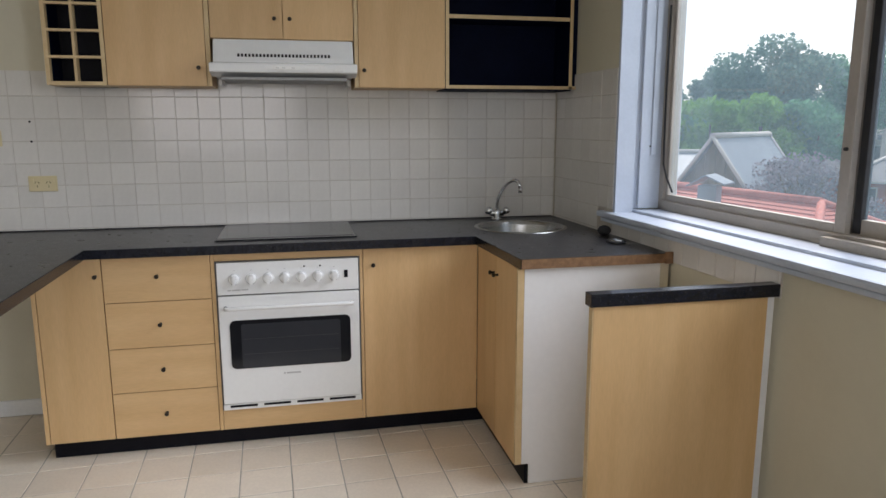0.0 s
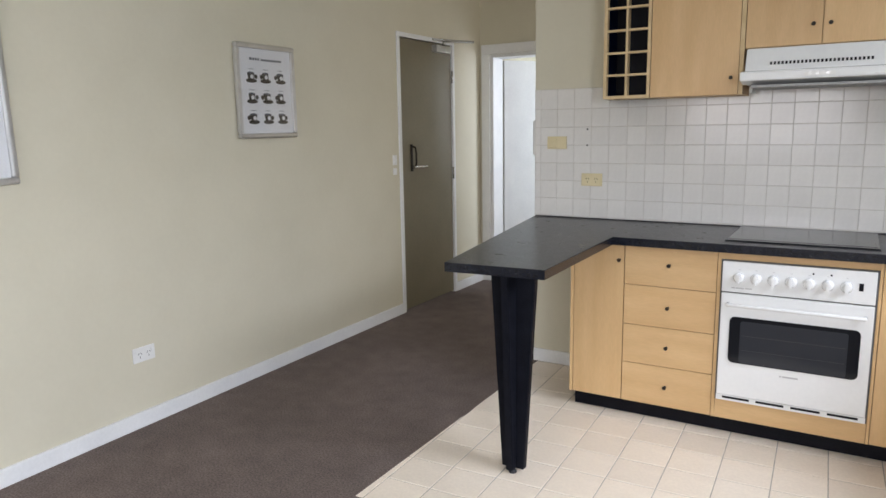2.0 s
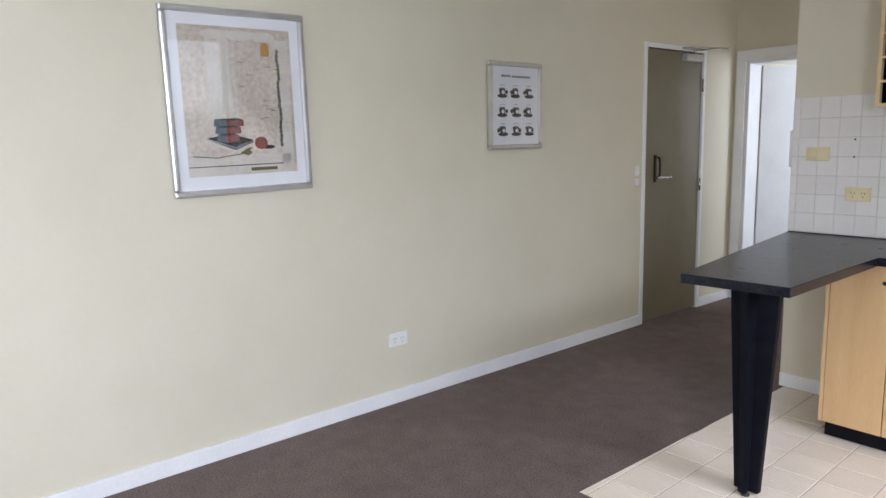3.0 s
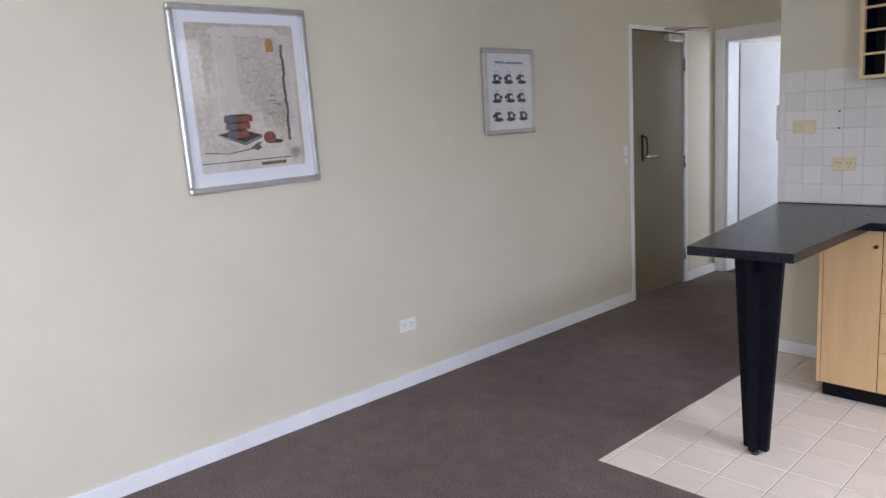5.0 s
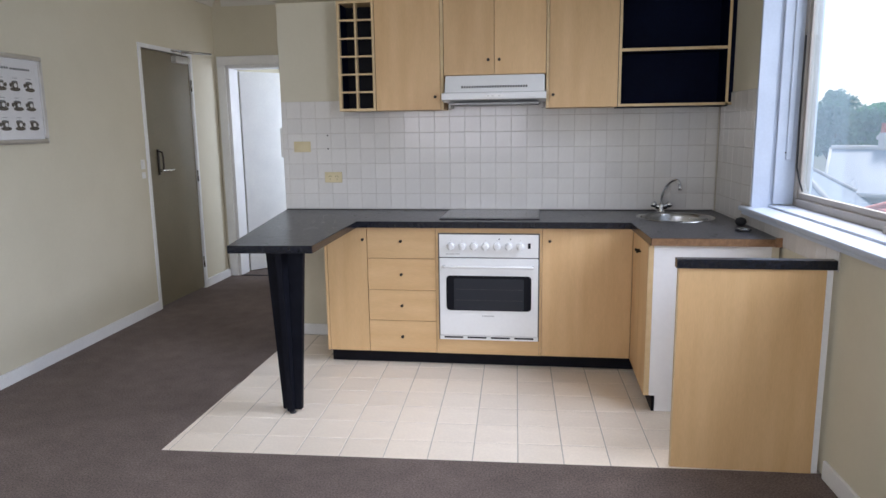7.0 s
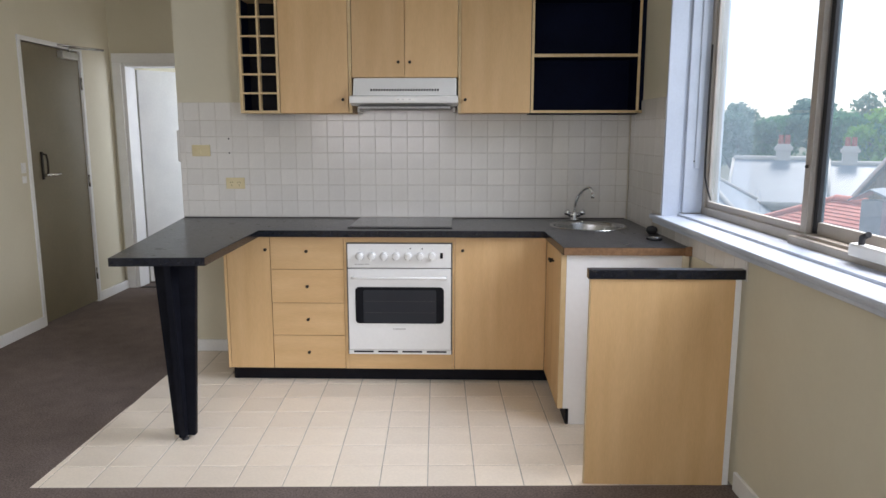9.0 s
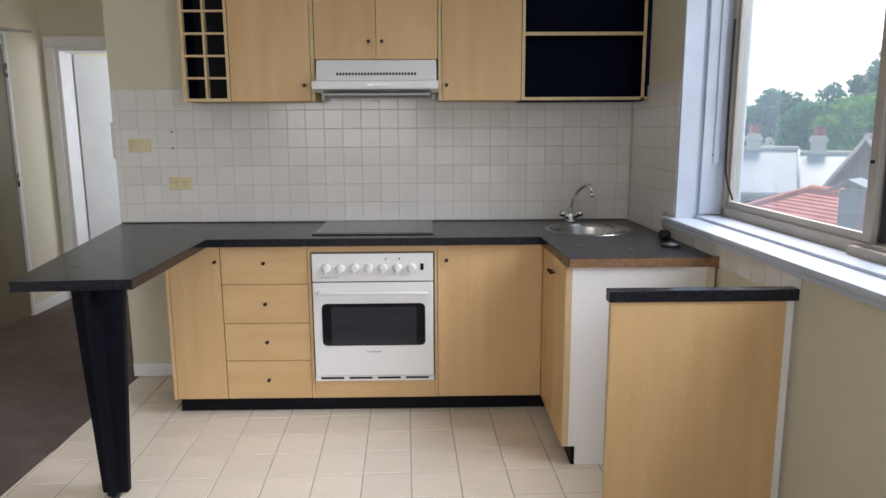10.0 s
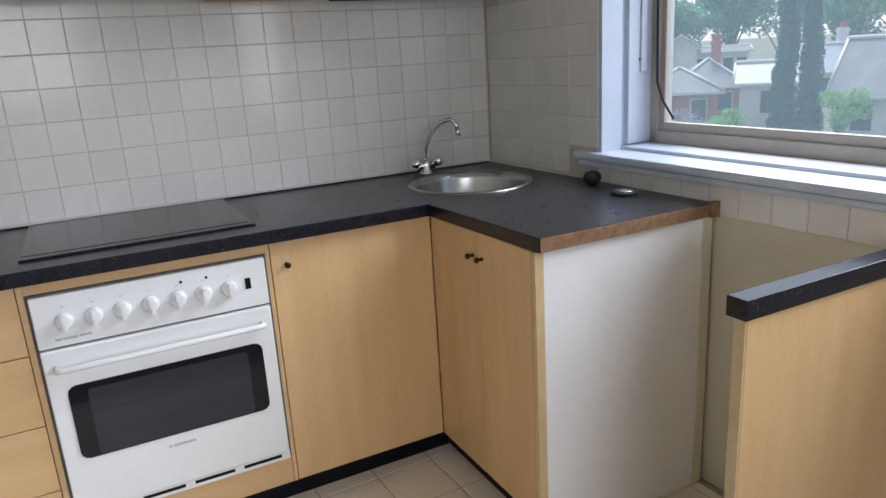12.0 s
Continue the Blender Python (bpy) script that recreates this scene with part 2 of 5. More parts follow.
def lathe(bm, profile, n=24, m=None, cap=True):
    """A turned body from (radius, height) pairs."""
    rings = [[bm.verts.new((r * math.cos(2 * math.pi * k / n), r * math.sin(2 * math.pi * k / n), z)) for k in range(n)] for r, z in profile]
    for a, b in zip(rings, rings[1:]):
        for k in range(n):
            f = bm.faces.new((a[k], a[(k + 1) % n], b[(k + 1) % n], b[k]))
            f.smooth = True
    if cap:
        bm.faces.new(rings[0][::-1])
        bm.faces.new(rings[-1])
    if m:
        bmesh.ops.transform(bm, matrix=m, verts=[v for r in rings for v in r])
    return bm


def part(name, bm, mat, parent=None, label=""):
    """One mesh object of the given shape, laid out in the world, under a thing or a part."""
    me = bpy.data.meshes.new(name)
    if parent is not None:
        bm.transform(BASE[parent.name].inverted())
    bm.to_mesh(me)
    bm.free()
    me.materials.append(mat)
    ob = new(name, me)
    ob.parent = parent
    BASE[ob.name] = BASE[parent.name] if parent is not None else Matrix.Identity(4)
    return tagged(ob, label) if label else ob


def thing(name, at, label, category, group="", kind="", m=None):
    ob = new(name)
    ob.empty_display_size = 0.1
    m = m or Matrix.Translation(at)
    ob.matrix_world = m
    BASE[ob.name] = m.copy()
    return tagged(ob, label, category, group, kind)


def structure(name, bm, mat, label, category):
    return tagged(part(name, bm, mat), label, category, kind="structure")


def moved(bm, m):
    bmesh.ops.transform(bm, matrix=m, verts=bm.verts)
    return bm


# ---- plan ----
LEFT, TILED, FAR, BACK, TOP = -2.505, 0.571, 2.48, -5.2, 2.70
SIDE = pose(1.724, 0.571, 0, 0, 0, 2.0)   # the window wall: local x outward, local y along it
WIN_A, WIN_B, WIN_LOW, WIN_HIGH = -0.672, -2.66, 0.965, 2.64
COUNTER = 0.905
LEAN = Matrix.Translation((-2.505, 1.16, 0)) @ Matrix.Rotation(radians(0.9), 4, "Z") @ Matrix.Translation((2.505, -1.16, 0))   # the long wall stands slightly askew


def askew(ob):
    """Sets a top-level thing of the long wall into that wall's own line."""
    ob.matrix_world = LEAN @ BASE[ob.name]
    return ob


# ---- structure ----
TILT = 2.0   # the kitchen's tiled floor lies square to the window wall


def tile_rim(x):
    """The tiled floor's front rim at x."""
    return -1.2393 + math.tan(radians(TILT)) * x


floor = structure("floor", prism(boxes(((-2.8, -5.4, -0.2), (-1.13, 4.4, 0)), ((-1.13, 0.571, -0.2), (1.9, 4.4, 0))),
                                 [(-1.13, -5.4), (2.1, -5.4), (2.1, tile_rim(2.1)), (-1.13, tile_rim(-1.13))], -0.2, 0.0),
                  CARPET, "brown cut-pile carpet over the living room and hall", "carpet")
askew(structure("wall_left", boxes(((LEFT - 0.15, BACK, 0), (LEFT, 1.145, TOP)), ((LEFT - 0.15, 1.925, 0), (LEFT, 4.4, TOP)), ((LEFT - 0.15, 1.145, 2.105), (LEFT, 1.925, TOP))),
          WALL, "long cream painted wall", "wall"))
structure("wall_kitchen", boxes(((-1.16, TILED, 0), (1.9, TILED + 0.13, TOP))), WALL, "cream painted kitchen wall above the tiles", "wall")
structure("wall_far", boxes(((LEFT - 0.12, FAR, 0), (-2.42, FAR + 0.19, TOP)), ((-1.64, FAR, 0), (1.8, FAR + 0.19, TOP)), ((-2.42, FAR, 2.07), (-1.64, FAR + 0.19, TOP))),
          WALL, "cream painted end wall of the hall", "wall")
W0 = 0.30
structure("wall_window", moved(boxes(((0, WIN_A, 0), (W0, 2.2, TOP)), ((0, WIN_B, 0), (W0, WIN_A, WIN_LOW)), ((0, WIN_B, WIN_HIGH), (W0, WIN_A, TOP)), ((0, -3.80, 0), (W0, WIN_B, TOP)),
                                      ((0, -6.0, 0), (W0, -5.35, TOP)), ((0, -5.35, 0), (W0, -3.80, 0.95)), ((0, -5.35, 2.35), (W0, -3.80, TOP))), SIDE),
          WALL, "cream painted wall round the kitchen window", "wall")
# unseen wall, with an opening added round the back fill lamp
structure("wall_back", boxes(((-2.8, BACK - 0.2, 0), (-1.5, BACK, TOP)), ((0.9, BACK - 0.2, 0), (2.4, BACK, TOP)), ((-1.5, BACK - 0.2, 0), (0.9, BACK, 1.0)), ((-1.5, BACK - 0.2, 2.4), (0.9, BACK, TOP))),
          WALL, "cream painted wall of the living room", "wall")
# unseen wall, its opening added for the hall's fill lamp
structure("wall_hall", boxes(((0.25, TILED + 0.13, 0), (0.35, 0.95, TOP)), ((0.25, 2.25, 0), (0.35, FAR, TOP)), ((0.25, 0.95, 0), (0.35, 2.25, 0.85)), ((0.25, 0.95, 2.35), (0.35, 2.25, TOP))), WALL, "cream painted wall in the hall", "wall")
structure("wall_room", boxes(((LEFT, 4.2, 0), (-0.6, 4.35, TOP)), ((-0.7, FAR + 0.19, 0), (-0.6, 2.95, TOP)), ((-0.7, 3.95, 0), (-0.6, 4.2, TOP)), ((-0.7, 2.95, 0), (-0.6, 3.95, 0.9)), ((-0.7, 2.95, 2.3), (-0.6, 3.95, TOP))), WALL, "plain wall of the room past the hall", "wall")
structure("ceiling", boxes(((-2.8, -5.5, TOP), (2.15, 4.5, TOP + 0.15))), CEIL, "off-white painted ceiling", "ceiling")


def cornice(name, a, b, nx, ny):
    """A cove between wall and ceiling from a to b; nx, ny point into the room."""
    prof = [(0, TOP), (0, TOP - 0.085), (0.012, TOP - 0.085)] + [(0.012 + 0.07 * (1 - math.cos(t)), TOP - 0.012 - 0.07 * (1 - math.sin(t))) for t in (0.3, 0.7, 1.1, 1.5)] + [(0.085, TOP - 0.01), (0.085, TOP)]
    bm = bmesh.new()
    r0 = [bm.verts.new((a[0] + nx * d, a[1] + ny * d, z)) for d, z in prof]
    r1 = [bm.verts.new((b[0] + nx * d, b[1] + ny * d, z)) for d, z in prof]
    for i in range(len(prof) - 1):
        bm.faces.new((r0[i], r0[i + 1], r1[i + 1], r1[i]))
    bm.faces.new(r0)
    bm.faces.new(r1[::-1])
    bmesh.ops.recalc_face_normals(bm, faces=bm.faces)
    return structure(name, bm, CEIL, "off-white plaster cornice", "cornice")


askew(cornice("cornice_left", (LEFT, BACK), (LEFT, FAR), 1, 0))
cornice("cornice_far", (LEFT + 0.085, FAR), (-1.0, FAR), 0, -1)


def skirting(name, a, b, h=0.08, t=0.016, m=None):
    """A rounded white board; a, b are two opposite plan corners."""
    bm = box(bmesh.new(), (*a, 0.0), (*b, h), 0.005)
    return structure(name, moved(bm, m) if m else bm, WHITE, "white painted skirting board", "skirting")


askew(skirting("baseboard_left", (LEFT, BACK), (LEFT + 0.016, 1.110)))
skirting("baseboard_hall", (LEFT, 1.958), (LEFT + 0.016, FAR - 0.018))
skirting("baseboard_kitchen", (-1.158, TILED - 0.016), (-0.735, TILED))
skirting("baseboard_window_wall", (-0.016, -5.7), (0, -1.79), m=SIDE)

# doorway at the end of the hall: trim, jamb and a white door left ajar
door_2 = thing("door_2", (-2.38, FAR, 0), "white gloss door left ajar in a white doorway", "door", kind="structure")
part("architrave", boxes(((-2.502, FAR - 0.022, 0), (-2.42, FAR, 2.07)), ((-1.64, FAR - 0.022, 0), (-1.56, FAR, 2.07)), ((-2.502, FAR - 0.022, 2.07), (-1.56, FAR, 2.155)), bev=0.006), WHITE, door_2)
part("jamb", boxes(((-2.42, FAR - 0.003, 0), (-2.39, FAR + 0.195, 2.07)), ((-1.67, FAR - 0.003, 0), (-1.64, FAR + 0.195, 2.07)), ((-2.39, FAR - 0.003, 2.04), (-1.67, FAR + 0.195, 2.07)), bev=0.003), WHITE, door_2)
leaf_m = pose(-2.375, FAR + 0.198, 0, 0, 0, 50)
part("door_leaf", moved(boxes(((0, 0, 0.01), (0.70, 0.036, 2.03)), bev=0.003), leaf_m), WHITE, door_2)
part("threshold", boxes(((-2.39, FAR - 0.01, 0.0), (-1.67, FAR + 0.02, 0.006))), BLACK, door_2, "dark metal threshold strip")

# flush olive entrance door
door_1 = thing("door_1", (LEFT, 1.2, 0), "flush olive-painted entrance door in a white metal frame", "door", kind="structure")
part("door_frame", boxes(((LEFT - 0.1, 1.110, 0), (LEFT + 0.012, 1.145, 2.14)), ((LEFT - 0.1, 1.925, 0), (LEFT + 0.012, 1.958, 2.14)), ((LEFT - 0.1, 1.145, 2.105), (LEFT + 0.012, 1.925, 2.14)), bev=0.003), WHITE, door_1, "thin white metal frame")
part("door_leaf", boxes(((LEFT - 0.05, 1.148, 0.012), (LEFT - 0.006, 1.922, 2.10)), bev=0.003), OLIVE, door_1)
h = part("door_handle", tube(boxes(((LEFT - 0.006, 1.278, 1.10), (LEFT + 0.006, 1.300, 1.31)), bev=0.003), [(LEFT, 1.288, 1.295), (LEFT + 0.035, 1.288, 1.285), (LEFT + 0.042, 1.288, 1.24), (LEFT + 0.042, 1.288, 1.17), (LEFT + 0.035, 1.288, 1.135), (LEFT, 1.288, 1.125)], 0.008, 8), KNOB, door_1, "dark pull handle with a chrome lever")
part("lever", tube(tube(bmesh.new(), [(LEFT + 0.01, 1.288, 1.135), (LEFT + 0.06, 1.288, 1.135)], 0.011), [(LEFT + 0.055, 1.283, 1.135), (LEFT + 0.06, 1.34, 1.135), (LEFT + 0.055, 1.42, 1.135)], 0.010), CHROME, h)
for z in (0.25, 1.05, 1.85):
    part("hinge", tube(bmesh.new(), [(LEFT + 0.006, 1.924, z - 0.05), (LEFT + 0.006, 1.924, z + 0.05)], 0.008), STEEL, door_1)
closer = part("door_closer", boxes(((LEFT - 0.006, 1.62, 2.03), (LEFT + 0.045, 1.85, 2.085)), bev=0.006), SILVER, door_1, "grey overhead door closer")
part("closer_arm", tube(tube(bmesh.new(), [(LEFT + 0.03, 1.74, 2.08), (LEFT + 0.03, 1.74, 2.115), (LEFT + 0.20, 1.95, 2.12)], 0.008), [(LEFT + 0.20, 1.95, 2.12), (LEFT + 0.01, 1.60, 2.125)], 0.008), STEEL, closer)

# ---- kitchen window ----
win = thing("window_1", (2, -1.1, 1), "wide kitchen window with beige sliding frames and white reveal", "window", kind="structure", m=SIDE @ Matrix.Translation((0.25, WIN_A, 1.0)))
FW = 0.207


def wpart(name, mat, parent, *items, bev=0.003, label=""):
    return part(name, moved(boxes(*items, bev=bev), SIDE), mat, parent, label)


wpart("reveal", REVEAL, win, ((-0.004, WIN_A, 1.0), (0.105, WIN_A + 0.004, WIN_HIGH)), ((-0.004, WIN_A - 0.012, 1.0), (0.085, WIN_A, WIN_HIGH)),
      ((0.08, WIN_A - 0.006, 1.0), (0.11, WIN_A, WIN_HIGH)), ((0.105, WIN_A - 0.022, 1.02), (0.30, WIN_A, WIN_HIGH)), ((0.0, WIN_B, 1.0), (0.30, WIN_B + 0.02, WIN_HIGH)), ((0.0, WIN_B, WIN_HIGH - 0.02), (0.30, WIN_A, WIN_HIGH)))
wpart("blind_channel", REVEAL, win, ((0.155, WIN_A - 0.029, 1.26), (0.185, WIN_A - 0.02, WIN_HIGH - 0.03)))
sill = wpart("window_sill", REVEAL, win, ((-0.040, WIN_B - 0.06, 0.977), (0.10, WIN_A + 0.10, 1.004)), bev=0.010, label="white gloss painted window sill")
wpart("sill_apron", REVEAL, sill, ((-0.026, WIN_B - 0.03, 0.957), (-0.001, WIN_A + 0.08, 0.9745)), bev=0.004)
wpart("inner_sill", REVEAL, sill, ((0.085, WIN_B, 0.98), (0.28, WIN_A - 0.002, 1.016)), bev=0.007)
wpart("outer_frame", ALU, win, ((FW, WIN_A - 0.055, 1.014), (FW + 0.07, WIN_A - 0.021, WIN_HIGH)), ((FW, WIN_B, 1.014), (FW + 0.07, WIN_A - 0.02, 1.058)),
      ((FW, WIN_B + 0.02, 1.014), (FW + 0.07, WIN_B + 0.055, WIN_HIGH)), ((FW, WIN_B, WIN_HIGH - 0.05), (FW + 0.07, WIN_A - 0.02, WIN_HIGH)), label="beige window frame")
MID = -1.675
pane_1 = wpart("sash", ALU, win, ((FW + 0.012, WIN_A - 0.075, 1.058), (FW + 0.036, WIN_A - 0.053, WIN_HIGH - 0.05)), ((FW + 0.012, MID - 0.072, 1.042), (FW + 0.036, MID - 0.030, WIN_HIGH - 0.05)),
               ((FW + 0.012, MID - 0.03, 1.052), (FW + 0.036, WIN_A - 0.06, 1.087)), ((FW + 0.012, MID - 0.03, WIN_HIGH - 0.09), (FW + 0.036, WIN_A - 0.06, WIN_HIGH - 0.05)))
pane_2 = wpart("sash", ALU, win, ((FW + 0.042, MID - 0.075, 1.042), (FW + 0.066, MID - 0.035, WIN_HIGH - 0.05)), ((FW + 0.042, WIN_B + 0.05, 1.042), (FW + 0.066, WIN_B + 0.09, WIN_HIGH - 0.05)),
               ((FW + 0.042, WIN_B + 0.05, 1.052), (FW + 0.066, MID - 0.02, 1.107)), ((FW + 0.042, WIN_B + 0.05, WIN_HIGH - 0.09), (FW + 0.066, MID - 0.02, WIN_HIGH - 0.05)))
# black strip standing in for the sash's shadow
wpart("sash_shade", RUBBER, pane_2, ((FW + 0.0365, MID - 0.104, 1.062), (FW + 0.064, MID - 0.0755, WIN_HIGH - 0.06)), label="black strip for the shadow beside the sash")
for par, a, b, x in ((pane_1, WIN_A - 0.074, MID - 0.031, FW + 0.022), (pane_2, MID - 0.103, WIN_B + 0.088, FW + 0.052)):
    g = wpart("pane", GLASS, par, ((x, a, 1.082), (x + 0.004, b, WIN_HIGH - 0.085)), bev=0)
    g.visible_shadow = False
wpart("track_rail", ALU, win, ((FW - 0.028, WIN_B + 0.03, 1.014), (FW, MID - 0.02, 1.046)))
latch = wpart("winder_latch", PLASTIC, win, ((FW - 0.045, -2.38, 1.04), (FW + 0.0, -2.13, 1.085)), bev=0.008, label="cream window winder")
part("winder_handle", moved(tube(bmesh.new(), [(FW - 0.03, -2.18, 1.08), (FW - 0.035, -2.19, 1.11), (FW - 0.04, -2.23, 1.125)], 0.010), SIDE), RUBBER, latch)
part("cord", moved(tube(bmesh.new(), [(FW - 0.004, WIN_A - 0.052, 1.9), (FW - 0.006, WIN_A - 0.052, 1.5), (FW - 0.004, WIN_A - 0.056, 1.22), (FW + 0.004, WIN_A - 0.075, 1.16), (FW + 0.008, WIN_A - 0.12, 1.10)], 0.0045, 6), SIDE), RUBBER, win, "black window cord")
wpart("screw", KNOB, win, ((0.15, WIN_A - 0.025, 1.295), (0.158, WIN_A - 0.02, 1.303)), bev=0)
part("catch", moved(lathe(bmesh.new(), [(0.006, 0), (0.006, 0.009), (0.003, 0.012)], 10, pose(FW + 0.012, MID - 0.052, 1.32, 0, -90, 0)), SIDE), RUBBER, win)

structure("bulkhead", boxes(((-1.158, 0.42, 2.285), (1.72, TILED, TOP))), WALL, "cream painted bulkhead above the wall cabinets", "bulkhead")


# ---- kitchen: base cabinets ----
def knob(at, axis, parent):
    """A small dark turned knob; axis 'y' points at -y, 'x' at -x."""
    turn = pose(*at, 90, 0, 0) if axis == "y" else pose(*at, 0, -90, 0)
    return part("knob", lathe(bmesh.new(), [(0.006, 0), (0.0045, 0.006), (0.0045, 0.012), (0.0085, 0.016), (0.0092, 0.021), (0.006, 0.025)], 14, turn), KNOB, parent, "small dark bronze knob")


def front(name, x0, x1, z0, z1, mat, parent, at=None, y=0.0):
    """A door or drawer front in the y plane, with its knob."""
    p = part(name, boxes(((x0 + 0.0015, y, z0 + 0.0015), (x1 - 0.0015, y + 0.017, z1 - 0.0015)), bev=0.0015), mat, parent)
    if at:
        knob((at[0], y, at[1]), "y", p)
    return p


KICK, BTOP = 0.08, 0.866
corner_cab = thing("base_cabinet", (-0.58, 0.28, 0), "maple laminate base cabinet beside the drawers with one door", "cabinet", "maple base cabinets")
part("body", boxes(((-0.698, 0.02, KICK), (-0.447, 0.565, BTOP))), WOOD, corner_cab)
part("end_panel", boxes(((-0.716, 0.0, KICK), (-0.699, 0.566, BTOP)), bev=0.001), WOOD, corner_cab)
front("door", -0.698, -0.445, KICK, BTOP, WOOD, corner_cab, (-0.468, 0.79))
drawers = thing("drawer_unit", (-0.23, 0.28, 0), "maple laminate unit of four drawers with dark knobs", "drawers", "maple base cabinets")
part("body", boxes(((-0.444, 0.02, KICK), (-0.020, 0.565, BTOP))), WOOD, drawers)
for z0, z1 in ((KICK, 0.281), (0.281, 0.475), (0.475, 0.673), (0.673, BTOP)):
    front("drawer", -0.444, -0.020, z0, z1, WOODH, drawers, (-0.232, (z0 + z1) / 2 + (0.012 if z1 == BTOP else 0.002)))
oven_cab = thing("oven_cabinet", (0.3, 0.28, 0), "maple laminate housing round the built-in oven", "cabinet", "maple base cabinets")
part("frame", boxes(((-0.019, 0.0, KICK), (-0.004, 0.56, BTOP)), ((0.604, 0.0, KICK), (0.616, 0.56, BTOP)), ((-0.004, 0.002, 0.832), (0.604, 0.02, BTOP)), bev=0.001), WOODH, oven_cab)
part("lower_panel", boxes(((-0.003, 0.001, KICK), (0.603, 0.018, 0.172)), bev=0.0015), WOODH, oven_cab)
wide_cab = thing("base_cabinet", (0.88, 0.28, 0), "maple laminate base cabinet with one wide door by the corner", "cabinet", "maple base cabinets")
part("body", boxes(((0.618, 0.02, KICK), (1.14, 0.565, BTOP))), WOOD, wide_cab)
front("door", 0.617, 1.1385, KICK, BTOP, WOOD, wide_cab, (0.662, 0.79))
sink_cab = thing("sink_cabinet", (1.45, -0.29, 0), "maple laminate sink cabinet with two doors and a white end panel", "cabinet", "maple base cabinets")
part("end_panel", boxes(((1.166, -0.582, KICK + 0.004), (1.718, -0.566, BTOP)), ((1.196, -0.5815, 0.0), (1.718, -0.5665, KICK + 0.004))), MELA, sink_cab, "white melamine end panel")
part("end_edge", boxes(((1.139, -0.583, KICK + 0.004), (1.165, -0.565, BTOP)), bev=0.001), EDGE, sink_cab)
part("scribe_strip", boxes(((1.7185, -0.586, 0.0), (1.752, -0.568, BTOP)), bev=0.002), WALL, sink_cab, "cream painted scribing strip")
part("body", boxes(((1.160, -0.563, KICK), (1.70, -0.002, BTOP))), WOOD, sink_cab)
for y0, y1, ky in ((-0.294, -0.0015, -0.270), (-0.562, -0.297, -0.322)):
    d = part("door", boxes(((1.139, y0, KICK), (1.156, y1, BTOP)), bev=0.0015), WOOD, sink_cab)
    knob((1.139, ky, 0.79), "x", d)
plinth = thing("plinth", (0.3, 0.05, 0), "black laminate plinth under the base cabinets", "plinth")
part("front_board", boxes(((-0.70, 0.045, 0.0), (1.18, 0.06, KICK - 0.001)), bev=0.001), BLACK, plinth)
part("side_board", boxes(((1.18, -0.579, 0.0), (1.195, 0.045, KICK - 0.001)), bev=0.001), BLACK, plinth)

# ---- worktop ----
top = thing("worktop", (0.3, 0.2, 0.868), "charcoal laminate worktop with a tapering peninsula", "worktop")
EDGE_T = 0.868
SLAB = [(-1.156, 0.568), (-0.902, -0.93), (-0.487, -0.905), (-0.497, -0.035), (1.122, -0.03), (1.150, -0.59), (1.752, -0.59), (1.711, 0.568)]
SINK = (1.405, 0.20)


def slab_top(bm):
    """The worktop's sheet with the round cut-out for the sink."""
    outer = [bm.verts.new((x, y, COUNTER)) for x, y in SLAB]
    ring = [bm.verts.new((SINK[0] + 0.205 * math.cos(a), SINK[1] + 0.205 * math.sin(a), COUNTER)) for a in (2 * math.pi * k / 32 for k in range(32))]
    es = [bm.edges.new((v[i], v[(i + 1) % len(v)])) for v in (outer, ring) for i in range(len(v))]
    r = bmesh.ops.triangle_fill(bm, use_beauty=True, use_dissolve=False, edges=es)
    low = bmesh.ops.extrude_face_region(bm, geom=[f for f in r["geom"] if isinstance(f, bmesh.types.BMFace)])
    bmesh.ops.translate(bm, vec=(0, 0, EDGE_T - COUNTER), verts=[v for v in low["geom"] if isinstance(v, bmesh.types.BMVert)])
    bmesh.ops.recalc_face_normals(bm, faces=bm.faces)
    return bm


part("slab", slab_top(bmesh.new()), STONE, top)


def edging(name, a, b, mat, t=0.003, z0=EDGE_T - 0.001, z1=COUNTER - 0.002):
    """A strip along the worktop's rim between two plan points, on the outer side."""
    d = (Vector(b) - Vector(a)).normalized()
    n = Vector((d.y, -d.x)) * t
    return part(name, prism(bmesh.new(), [a, b, (b[0] + n.x, b[1] + n.y), (a[0] + n.x, a[1] + n.y)], z0, z1), mat, top)


for i in (0, 1, 2, 3, 4):
    a, b = SLAB[i], SLAB[i + 1]
    edging("edge_strip", a, b, STONE_EDGE)
tagged(edging("raw_edge", SLAB[5], SLAB[6], CHIP, 0.004), "raw brown chipboard end edge")
part("end_block", boxes(((1.728, -0.606, 0.866), (1.760, -0.5905, 0.911)), bev=0.002), CHIP, top, "rough brown timber block at the wall")
part("sealant", boxes(((-1.15, 0.552, COUNTER), (1.70, 0.566, COUNTER + 0.005)), bev=0.002), STONE, top)

# ---- tapered peninsula leg ----
leg = thing("peninsula_support", (-0.665, -0.77, 0), "black powder-coated tapering leg with four fins under the peninsula", "support")


